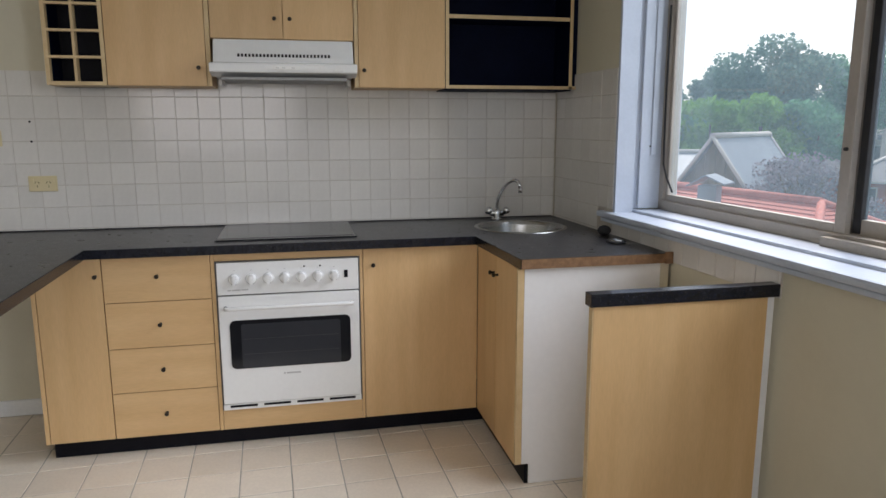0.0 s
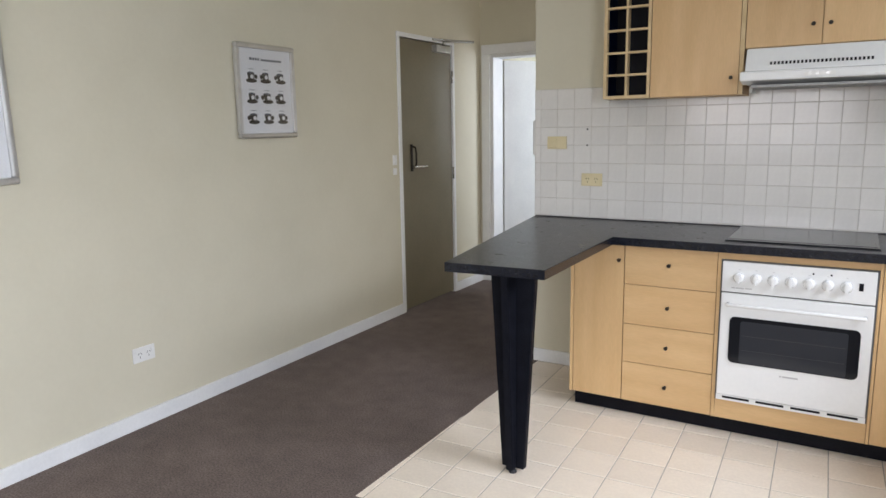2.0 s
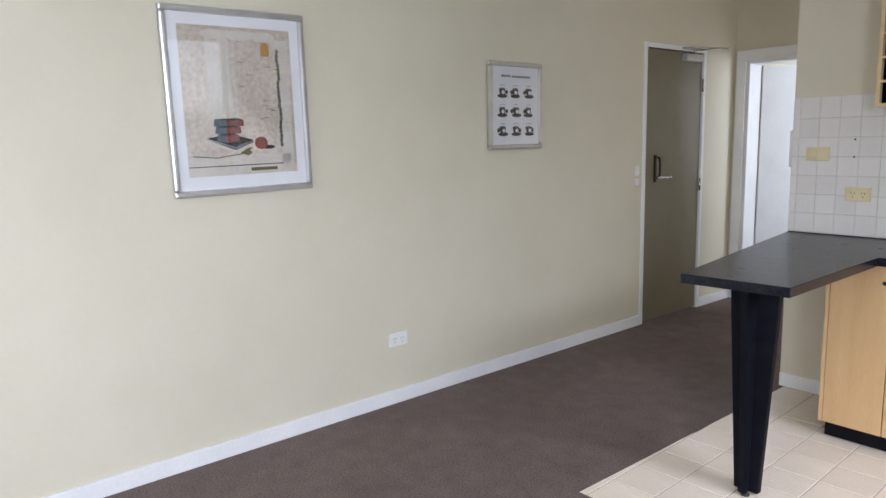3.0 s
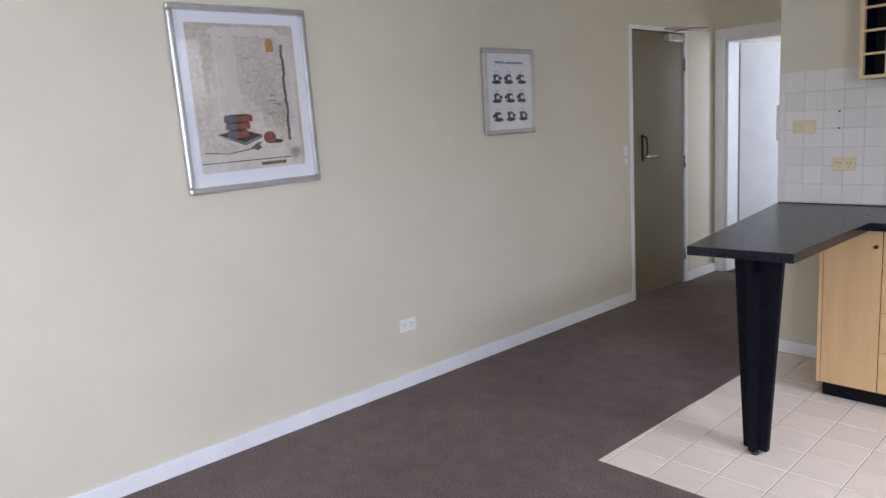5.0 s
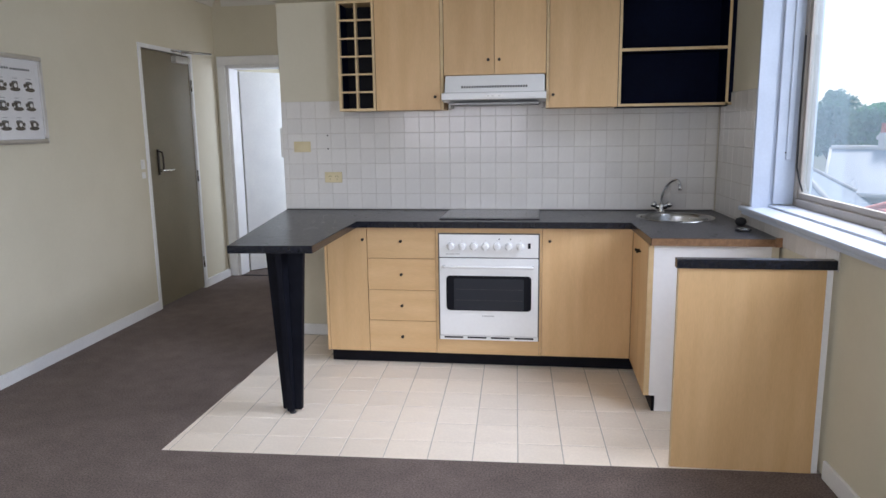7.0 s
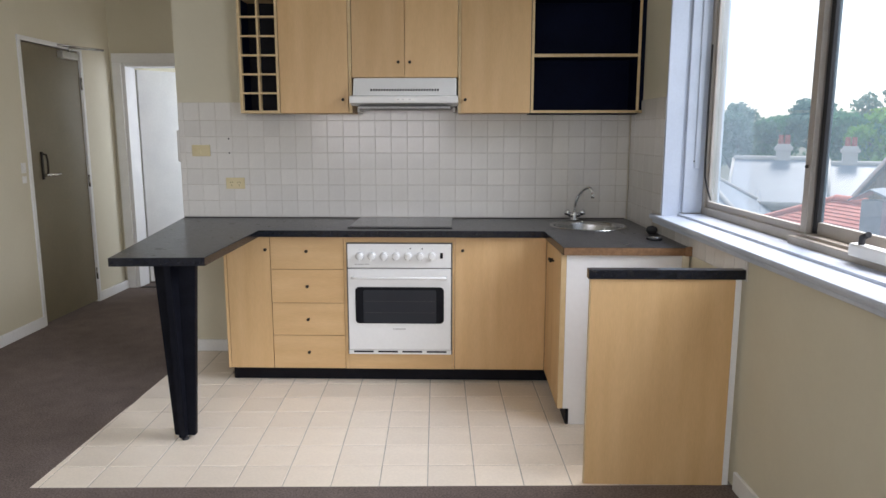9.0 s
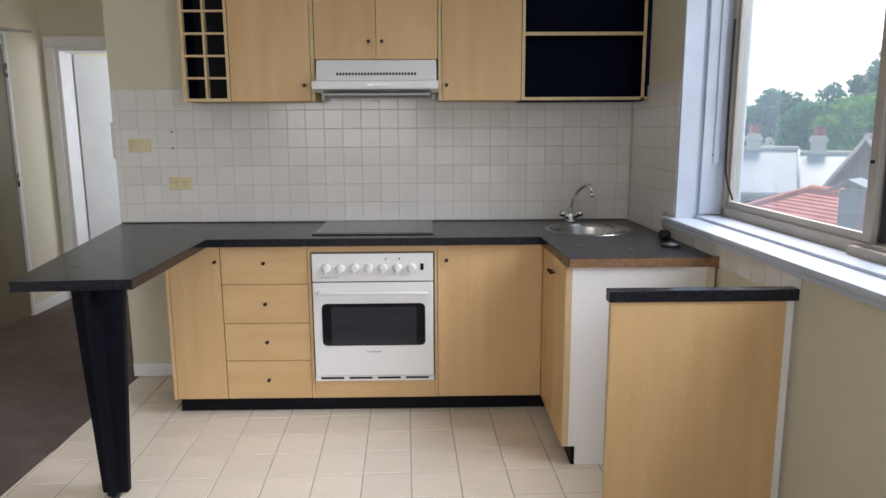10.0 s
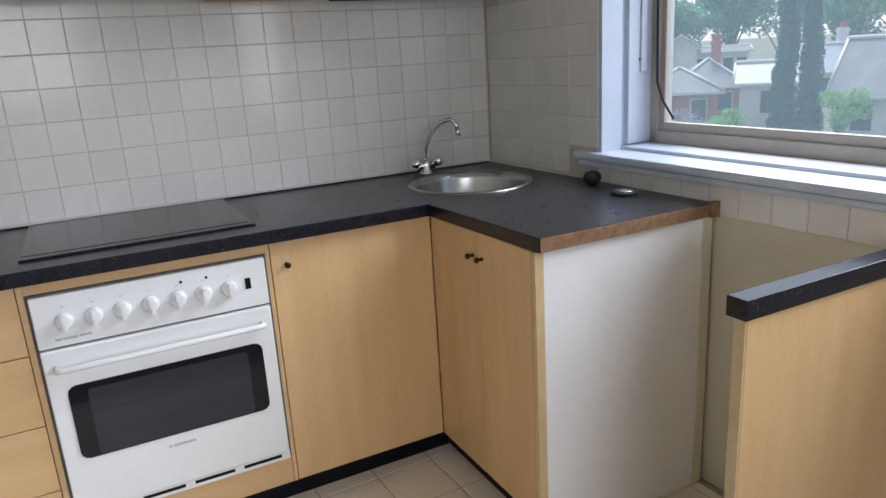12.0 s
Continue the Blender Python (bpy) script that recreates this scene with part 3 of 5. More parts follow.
def blade(dx, dy, name):
    bm = bmesh.new()
    t, z0, z1 = 0.016, 0.012, EDGE_T - 0.002
    cx, cy = -0.672, -0.77
    w0, w1 = 0.050, 0.100
    vs = []
    for z, w in ((z0, w0), (z1, w1)):
        for s, q in ((0.010, -t), (w, -t), (w, t), (0.010, t)):
            vs.append(bm.verts.new((cx + dx * s - dy * q, cy + dy * s + dx * q, z)))
    for f in ((0, 1, 2, 3), (4, 5, 6, 7), (0, 1, 5, 4), (1, 2, 6, 5), (2, 3, 7, 6), (3, 0, 4, 7)):
        bm.faces.new([vs[k] for k in f])
    bmesh.ops.recalc_face_normals(bm, faces=bm.faces)
    bmesh.ops.bevel(bm, geom=list(bm.edges), offset=0.003, segments=2, affect="EDGES")
    part(name, bm, LEGM, leg)


for dx, dy in ((1, 0), (-1, 0), (0, -1), (0, 1)):
    blade(dx, dy, "fin")
part("foot", lathe(bmesh.new(), [(0.016, 0), (0.018, 0.004), (0.010, 0.014)], 14, pose(-0.665, -0.80, 0)), RUBBER, leg)

# ---- oven ----
oven = thing("oven", (0.3, 0.0, 0.172), "white enamel built-in oven with seven knobs and a dark window", "oven")
part("body", boxes(((0.004, 0.004, 0.176), (0.596, 0.55, 0.826))), BLACK, oven)
part("trim_frame", boxes(((-0.003, -0.006, 0.173), (0.603, 0.0035, 0.831)), bev=0.001), GAP, oven, "dark grey metal trim")
panel = part("control_panel", boxes(((0.004, -0.018, 0.688), (0.596, 0.004, 0.826)), bev=0.004), ENAMEL, oven)
for k in range(7):
    x = 0.075 + k * 0.0692
    kn = part("knob", lathe(bmesh.new(), [(0.0235, 0), (0.0235, 0.007), (0.021, 0.012), (0.0195, 0.019), (0.015, 0.022)], 24, pose(x, -0.018, 0.756, 90, 0, 0)), ENAMEL, panel, "white control knob")
    grip = prism(bmesh.new(), [(-0.009, 0.019), (0.009, 0.019), (0.008, -0.008), (0.004, -0.027), (-0.004, -0.027), (-0.008, -0.008)], 0.0, 0.015, 0.003)
    part("grip", moved(grip, pose(x, -0.036, 0.756, 90, 0, 0)), ENAMEL, kn)
    part("dial_mark", boxes(((x - 0.004, -0.0186, 0.792), (x + 0.004, -0.0179, 0.794))), LETTER, panel)
for x in (0.365, 0.432):
    part("indicator", lathe(bmesh.new(), [(0.004, 0), (0.004, 0.002)], 12, pose(x, -0.018, 0.800, 90, 0, 0)), BLACK, panel, "small dark indicator lamp")
part("switch", boxes(((0.534, -0.021, 0.744), (0.550, -0.017, 0.776)), bev=0.001), BLACK, panel)
for x0, x1, z in ((0.045, 0.060, 0.705), (0.063, 0.098, 0.705), (0.102, 0.130, 0.706)):
    part("lettering", boxes(((x0, -0.0187, z), (x1, -0.0179, z + 0.006))), LETTER, panel)
od = part("oven_door", boxes(((0.004, -0.020, 0.203), (0.596, 0.004, 0.682)), bev=0.005), ENAMEL, oven)


def rounded(x0, x1, z0, z1, r, y0, y1):
    """A plate in the y plane with rounded corners."""
    pts = []
    for cx, cz, a0 in ((x1 - r, z1 - r, 0), (x0 + r, z1 - r, 90), (x0 + r, z0 + r, 180), (x1 - r, z0 + r, 270)):
        pts += [(cx + r * math.cos(radians(a0 + a)), cz + r * math.sin(radians(a0 + a))) for a in (0, 30, 60, 90)]
    bm = prism(bmesh.new(), pts, -y1, -y0)
    bmesh.ops.transform(bm, matrix=Matrix.Rotation(radians(90), 4, "X"), verts=bm.verts)
    return bm


part("door_glass", rounded(0.046, 0.556, 0.362, 0.577, 0.022, -0.0235, -0.016), DARKGLASS, od, "black glass window surround")
part("inner_window", rounded(0.092, 0.512, 0.366, 0.560, 0.010, -0.0245, -0.0236), OVENIN, od)
for z in (0.425, 0.492):
    part("rack_bar", boxes(((0.100, -0.0250, z), (0.504, -0.0246, z + 0.0025))), RACK, od, "faint oven rack bar behind the glass")
hb = part("door_handle", tube(bmesh.new(), [(0.034, -0.022, 0.634), (0.036, -0.048, 0.634), (0.05, -0.052, 0.635), (0.30, -0.054, 0.636), (0.55, -0.052, 0.635), (0.564, -0.048, 0.634), (0.566, -0.022, 0.634)], 0.0085, 10), ENAMEL, od, "white bar handle")
for x0, x1 in ((0.262, 0.270), (0.274, 0.335)):
    part("lettering", boxes(((x0, -0.0207, 0.325), (x1, -0.0199, 0.332))), LETTER, od)
vent = part("vent_strip", boxes(((0.002, -0.014, 0.174), (0.598, 0.004, 0.200)), bev=0.002), ENAMEL, oven)
for k in range(4):
    part("vent_slot", boxes(((0.03 + k * 0.142, -0.0150, 0.185), (0.145 + k * 0.142, -0.0135, 0.195)), bev=0.0), BLACK, vent, "dark vent slot")

# ---- cooktop, sink, tap ----
cook = thing("cooktop", (0.3, 0.3, COUNTER), "dark glass cooktop let into the worktop", "cooktop")
part("glass", boxes(((0.0, 0.065, COUNTER + 0.0005), (0.597, 0.545, COUNTER + 0.006)), bev=0.002), COOK, cook)
part("trim", boxes(((-0.004, 0.060, COUNTER), (0.601, 0.066, COUNTER + 0.005)), ((0.0, 0.098, COUNTER + 0.0055), (0.59, 0.102, COUNTER + 0.0068))), BLACK, cook)
sink = thing("sink", (*SINK, COUNTER), "round stainless steel sink let into the corner of the worktop", "sink")
part("bowl", lathe(bmesh.new(), [(0.224, 0.001), (0.223, 0.004), (0.212, 0.006), (0.203, 0.002), (0.197, -0.02), (0.190, -0.12), (0.172, -0.145), (0.04, -0.152), (0.0005, -0.152)], 48, pose(*SINK, COUNTER), cap=False), STEEL, sink)
part("drain", lathe(bmesh.new(), [(0.035, 0), (0.033, 0.003), (0.012, 0.001)], 24, pose(*SINK, COUNTER - 0.152)), CHROME, sink)
TX = 1.368
tap = thing("tap", (TX, 0.49, COUNTER), "chrome sink mixer with a high swan neck and two handles", "tap")
part("body", lathe(tube(bmesh.new(), [(TX - 0.036, 0.485, COUNTER + 0.034), (TX + 0.036, 0.485, COUNTER + 0.034)], 0.016, 14), [(0.027, 0), (0.027, 0.006), (0.019, 0.012), (0.021, 0.04), (0.014, 0.058)], 20, pose(TX, 0.485, COUNTER)), CHROME, tap)
SP = [(TX + 0.09 * s, 0.485 - 0.11 * s, COUNTER + h) for s, h in ((0, 0.04), (0.0, 0.075), (0.05, 0.11), (0.15, 0.142), (0.30, 0.172), (0.48, 0.195), (0.66, 0.208), (0.80, 0.210), (0.91, 0.203), (0.98, 0.188), (1.0, 0.172))]
part("spout", tube(bmesh.new(), SP, 0.009, 12), CHROME, tap)
part("aerator", tube(bmesh.new(), [(TX + 0.09, 0.375, COUNTER + 0.176), (TX + 0.091, 0.374, COUNTER + 0.148)], 0.0115, 12), CHROME, tap)
for sx in (-1, 1):
    part("tap_handle", lathe(bmesh.new(), [(0.011, 0), (0.016, 0.010), (0.021, 0.024), (0.021, 0.034), (0.012, 0.040)], 8, pose(TX + sx * 0.030, 0.478, COUNTER + 0.036, 25, sx * 50, 0)), CHROME, tap, "faceted chrome tap handle")
plug = thing("black_ball", (1.69, -0.13, COUNTER), "black rubber ball beside the wall on the worktop", "plunger")
part("ball", lathe(bmesh.new(), [(0.012, 0.0), (0.022, 0.006), (0.030, 0.018), (0.030, 0.027), (0.023, 0.039), (0.008, 0.045)], 18, pose(1.69, -0.13, COUNTER)), RUBBER, plug)
stopper = thing("sink_plug", (1.65, -0.33, COUNTER), "flat steel sink plug with a black rubber rim on the worktop", "plug")
part("rim", lathe(bmesh.new(), [(0.030, 0.0), (0.040, 0.002), (0.041, 0.008), (0.034, 0.012)], 22, pose(1.65, -0.33, COUNTER)), RUBBER, stopper)
part("cap", lathe(bmesh.new(), [(0.033, 0.0115), (0.032, 0.0135), (0.018, 0.015), (0.006, 0.019), (0.003, 0.019)], 22, pose(1.65, -0.33, COUNTER)), STEEL, stopper)

# ---- fridge-space panel ----
half = thing("partition_panel", (1.47, -1.17, 0), "maple laminate partition panel with a black speckled capping", "partition")
part("panel", boxes(((1.172, -1.184, 0.0), (1.742, -1.158, 0.875)), bev=0.0015), WOOD, half)
part("edge_strip", boxes(((1.168, -1.183, 0.0), (1.1718, -1.159, 0.875))), EDGE, half)
part("capping", boxes(((1.160, -1.190, 0.876), (1.778, -1.146, 0.915)), bev=0.002), STONE_EDGE, half)
part("batten", boxes(((1.743, -1.180, 0.0), (1.768, -1.150, 0.874)), bev=0.002), WHITE, half, "cream scribing batten")

# ---- wall cabinets ----
YU, UB, UT = 0.335, 1.566, 2.245
rack = thing("wine_rack", (-0.56, YU, UB), "maple wine rack of two columns of square holes", "wine rack", "maple wall cabinets")
RX0, RX1 = -0.680, -0.440
part("back", boxes(((RX0 + 0.01, 0.50, UB), (RX1, 0.566, UT))), BLACK, rack)
part("outer_frame", boxes(((RX0, YU, UB), (RX0 + 0.017, 0.55, UT)), ((RX1 - 0.016, YU, UB), (RX1, 0.55, UT)), ((RX0 + 0.017, YU, UB), (RX1 - 0.016, 0.55, UB + 0.016)), ((RX0 + 0.017, YU, UT - 0.016), (RX1 - 0.016, 0.55, UT)), bev=0.001), EDGE, rack)
part("lining", boxes(((RX0 + 0.0172, YU + 0.03, UB + 0.0162), (RX0 + 0.019, 0.499, UT - 0.0162)), ((RX1 - 0.018, YU + 0.03, UB + 0.0162), (RX1 - 0.0162, 0.499, UT - 0.0162))), NAVY, rack)
part("upright_divider", boxes(((-0.567, YU + 0.001, UB + 0.016), (-0.556, 0.38, UT - 0.016)), bev=0.001), EDGE, rack)
RZ = (UT - UB - 0.016) / 6
for k in range(1, 6):
    z = UB + 0.008 + k * RZ
    part("shelf", boxes(((RX0 + 0.017, YU + 0.002, z - 0.0055), (-0.567, 0.36, z + 0.0055)), ((-0.556, YU + 0.002, z - 0.0055), (RX1 - 0.016, 0.36, z + 0.0055)), bev=0.001), EDGE, rack)


def wall_cabinet(x0, x1, z0, doors, label):
    """A closed wall cabinet; doors: (x0, x1, knob x or None, knob z)."""
    c = thing("wall_cabinet", ((x0 + x1) / 2, 0.45, z0), label, "cabinet", "maple wall cabinets")
    part("body", boxes(((x0, YU + 0.019, z0), (x1, 0.566, UT))), WOOD, c)
    for a, b, kx, kz in doors:
        front("door", a, b, z0, UT, WOOD, c, (kx, kz) if kx is not None else None, YU)
    return c


wall_cabinet(-0.438, -0.004, UB, [(-0.438, -0.024, -0.056, 1.645)], "maple wall cabinet with one tall door beside the wine rack")
part("filler", boxes(((-0.023, YU - 0.001, UB), (-0.004, YU + 0.018, UT)), bev=0.001), EDGE, bpy.data.objects["wall_cabinet"])
wall_cabinet(-0.002, 0.630, 1.774, [(-0.002, 0.314, 0.277, 1.862), (0.314, 0.630, 0.345, 1.862)], "maple wall cabinet with two short doors above the cooker hood")
right_cab = wall_cabinet(0.632, 1.062, UB, [(0.650, 1.062, 0.674, 1.644)], "maple wall cabinet with one tall door beside the open shelves")
part("filler", boxes(((0.632, YU - 0.001, UB), (0.649, YU + 0.018, UT)), bev=0.001), EDGE, right_cab)
shelf = thing("open_shelf_unit", (1.38, 0.45, UB), "open wall shelf unit with navy inside and maple edges, empty", "shelf", "maple wall cabinets")
for a, b in (((1.066, YU + 0.004, UB + 0.002), (1.078, 0.55, UT)), ((1.690, YU + 0.004, UB + 0.002), (1.702, 0.55, UT))):
    part("side_panel", boxes((a, b)), NAVY, shelf)
part("back_panel", boxes(((1.066, 0.55, UB), (1.702, 0.566, UT))), NAVY, shelf)
part("bottom_panel", boxes(((1.078, YU + 0.004, UB + 0.002), (1.690, 0.55, UB + 0.014))), NAVY, shelf)
part("top_panel", boxes(((1.078, YU + 0.004, UT - 0.014), (1.690, 0.55, UT))), NAVY, shelf)
part("edge_frame", boxes(((1.064, YU, UB), (1.080, YU + 0.004, UT)), ((1.688, YU, UB), (1.704, YU + 0.004, UT)), ((1.080, YU, UB), (1.735, YU + 0.004, UB + 0.016)), ((1.080, YU, UT - 0.016), (1.688, YU + 0.004, UT))), EDGE, shelf)
sh = part("shelf", boxes(((1.079, YU + 0.012, 1.892), (1.689, 0.549, 1.908))), NAVY, shelf)
part("shelf_edge", boxes(((1.080, YU + 0.006, 1.891), (1.688, YU + 0.012, 1.909)), bev=0.001), EDGE, sh)
part("scribe_panel", boxes(((1.705, YU + 0.012, UB + 0.016), (1.731, YU + 0.05, UT))), NAVY, shelf, "navy filler strip against the wall")
part("underside", boxes(((1.064, YU + 0.01, UB - 0.006), (1.702, 0.56, UB - 0.001))), NAVY, shelf)

# ---- cooker hood ----
FILTER = material("dull_grey_filter", (0.30, 0.30, 0.30), (0.40, 0.40, 0.395), 0.7, scale=40, fine=0.3)
hood = thing("cooker_hood", (0.31, 0.35, 1.6), "slim white cooker hood with a slotted sloping front", "cooker hood")
TO_X = Matrix(((0, 0, 1, 0), (1, 0, 0, 0), (0, 1, 0, 0), (0, 0, 0, 1)))
part("housing", moved(prism(bmesh.new(), [(0.56, 1.770), (0.318, 1.770), (0.272, 1.664), (0.30, 1.61), (0.56, 1.60)], 0.010, 0.622, 0.003), TO_X), ENAMEL, hood)
part("lip", moved(prism(bmesh.new(), [(0.30, 1.668), (0.268, 1.667), (0.208, 1.660), (0.203, 1.655), (0.206, 1.624), (0.214, 1.620), (0.30, 1.606)], 0.0, 0.632, 0.002), TO_X), ENAMEL, hood)
for k in range(26):
    x = 0.118 + k * 0.0158
    part("slot", moved(boxes(((-0.0045, -0.001, -0.007), (0.0045, 0.001, 0.007))), pose(x, 0.2865, 1.699, -23.5, 0, 0)), BLACK, hood)
part("control_strip", boxes(((0.262, 0.2015, 1.632), (0.382, 0.206, 1.648)), bev=0.0005), PLASTIC, hood)
for x in (0.285, 0.312, 0.352):
    part("button", boxes(((x - 0.007, 0.1995, 1.636), (x + 0.007, 0.203, 1.644))), SILVER, hood)
part("grease_filter", boxes(((0.045, 0.23, 1.590), (0.588, 0.54, 1.602)), bev=0.002), FILTER, hood, "dull grey grease filter")
for x in (0.018, 0.600):
    part("bracket", boxes(((x, 0.40, 1.575), (x + 0.014, 0.54, 1.602)), bev=0.002), PLASTIC, hood)
part("badge", boxes(((0.525, 0.2025, 1.628), (0.568, 0.206, 1.631))), SILVER, hood)


# ---- sockets and switches ----
def socket_plate(name, at, w, hgt, mat, label, face, kind):
    """A rounded plate with rockers; face 'y' looks at -y, 'x' at +x."""
    m = pose(*at) if face == "y" else pose(*at, 0, 0, 90)
    t = thing(name, at, label, "switch" if kind == "switch" else "socket", m=m)
    part("plate", moved(boxes(((-w / 2, -0.009, -hgt / 2), (w / 2, -0.0005, hgt / 2)), bev=0.003), m), mat, t)
    if kind == "switch":
        part("rocker_panel", moved(boxes(((-w * 0.36, -0.016, -hgt * 0.3), (0.0, -0.008, hgt * 0.3)), bev=0.003), m), mat, t)
        part("rocker", moved(boxes(((-w * 0.22, -0.020, -hgt * 0.12), (-w * 0.12, -0.015, hgt * 0.12)), bev=0.001), m), mat, t)
    else:
        for sx in (-1, 1):
            part("rocker", moved(boxes(((sx * w * 0.36 - 0.006, -0.013, hgt * 0.10), (sx * w * 0.36 + 0.006, -0.008, hgt * 0.32)), bev=0.001), m), mat, t)
            for dx, dz, a in ((-0.007, 0.006, 30), (0.007, 0.006, -30), (0, -0.012, 0)):
                part("pin_hole", moved(boxes(((-0.0012, -0.0096, -0.005), (0.0012, -0.0085, 0.005))), m @ pose(sx * w * 0.2 + dx, 0, dz, 0, a, 0)), BLACK, t)
    return askew(t) if face == "x" else t


socket_plate("light_switch", (-1.018, TILED - 0.007, 1.337), 0.118, 0.072, BEIGE, "yellowed double switch plate on the tiled wall", "y", "switch")
socket_plate("double_socket", (-0.806, TILED - 0.007, 1.128), 0.122, 0.072, BEIGE, "yellowed double power socket on the tiled wall", "y", "socket")
socket_plate("double_socket", (LEFT, -1.222, 0.365), 0.122, 0.074, PLASTIC, "white double power socket low on the cream wall", "x", "socket")
socket_plate("light_switch", (LEFT, 1.045, 1.20), 0.05, 0.075, PLASTIC, "small white light switch beside the entrance door", "x", "switch")
socket_plate("light_switch", (LEFT, 1.045, 1.115), 0.045, 0.05, PLASTIC, "small white push switch below the light switch", "x", "switch")

box_on_end = thing("wall_box", (-1.16, 0.64, 1.366), "cream plastic box fixed to the end of the kitchen wall", "switch")
part("case", boxes(((-1.184, 0.590, 1.264), (-1.1605, 0.690, 1.467)), bev=0.006), PLASTIC, box_on_end)
part("cover", boxes(((-1.188, 0.600, 1.276), (-1.184, 0.680, 1.455)), bev=0.0015), PLASTIC, box_on_end)

# ---- pictures ----
INK = material("print_ink_dark", (0.02, 0.018, 0.016), (0.07, 0.06, 0.05), 0.8, scale=30, fine=0.3)
RED = material("print_red", (0.20, 0.06, 0.045), (0.30, 0.11, 0.08), 0.8, scale=30)
BLUEG = material("print_blue_grey", (0.09, 0.105, 0.13), (0.17, 0.18, 0.20), 0.8, scale=30)
OCHRE = material("print_ochre", (0.40, 0.22, 0.06), (0.48, 0.28, 0.09), 0.8, scale=30)
PALE = material("print_pale", (0.58, 0.54, 0.47), (0.66, 0.62, 0.55), 0.8, scale=12, fine=0.1)
LEAFG = material("print_leaf", (0.10, 0.10, 0.05), (0.16, 0.15, 0.08), 0.8)


def picture(y0, y1, z0, z1, border, tilt, label, draw):
    """A framed print on the long wall; draw(sheet) adds the shapes, in fractions of the sheet."""
    w, hh = y1 - y0, z1 - z0
    m = pose(LEFT + 0.012, (y0 + y1) / 2, (z0 + z1) / 2, tilt, 0, 0)
    t = thing("framed_picture", (0, 0, 0), label, "picture", m=m)
    F = 0.028
    part("frame", moved(boxes(((0, -w / 2, -hh / 2), (0.028, w / 2, -hh / 2 + F)), ((0, -w / 2, hh / 2 - F), (0.028, w / 2, hh / 2)), ((0, -w / 2, -hh / 2 + F), (0.0275, -w / 2 + F, hh / 2 - F)), ((0, w / 2 - F, -hh / 2 + F), (0.0275, w / 2, hh / 2 - F)), bev=0.009), m), SILVER, t, "brushed silver frame")
    part("mat_board", moved(boxes(((0.002, -w / 2 + F, -hh / 2 + F), (0.012, w / 2 - F, hh / 2 - F))), m), MATBOARD, t)
    sw, sh2 = w - 2 * F - 2 * border[0], hh - 2 * F - border[1] - border[2]
    cz = (border[1] - border[2]) / 2

    def shape(name, mat, pts, lift):
        q = [((u - 0.5) * sw, (v - 0.5) * sh2 + cz) for u, v in pts]
        b2 = prism(bmesh.new(), q, 0.0122 + lift - 0.0004, 0.0122 + lift)
        b2.transform(Matrix(((0, 0, 1, 0), (1, 0, 0, 0), (0, 1, 0, 0), (0, 0, 0, 1))))
        part(name, moved(b2, m), mat, t)

    draw(shape)
    g = part("glass", moved(boxes(((0.0195, -w / 2 + F - 0.002, -hh / 2 + F - 0.002), (0.0215, w / 2 - F + 0.002, hh / 2 - F + 0.002))), m), PGLASS, t)
    g.visible_shadow = False
    return askew(t)


def rect(u0, u1, v0, v1):
    return [(u0, v0), (u1, v0), (u1, v1), (u0, v1)]


def disc(u, v, ru, rv, n=14):
    return [(u + ru * math.cos(2 * math.pi * k / n), v + rv * math.sin(2 * math.pi * k / n)) for k in range(n)]


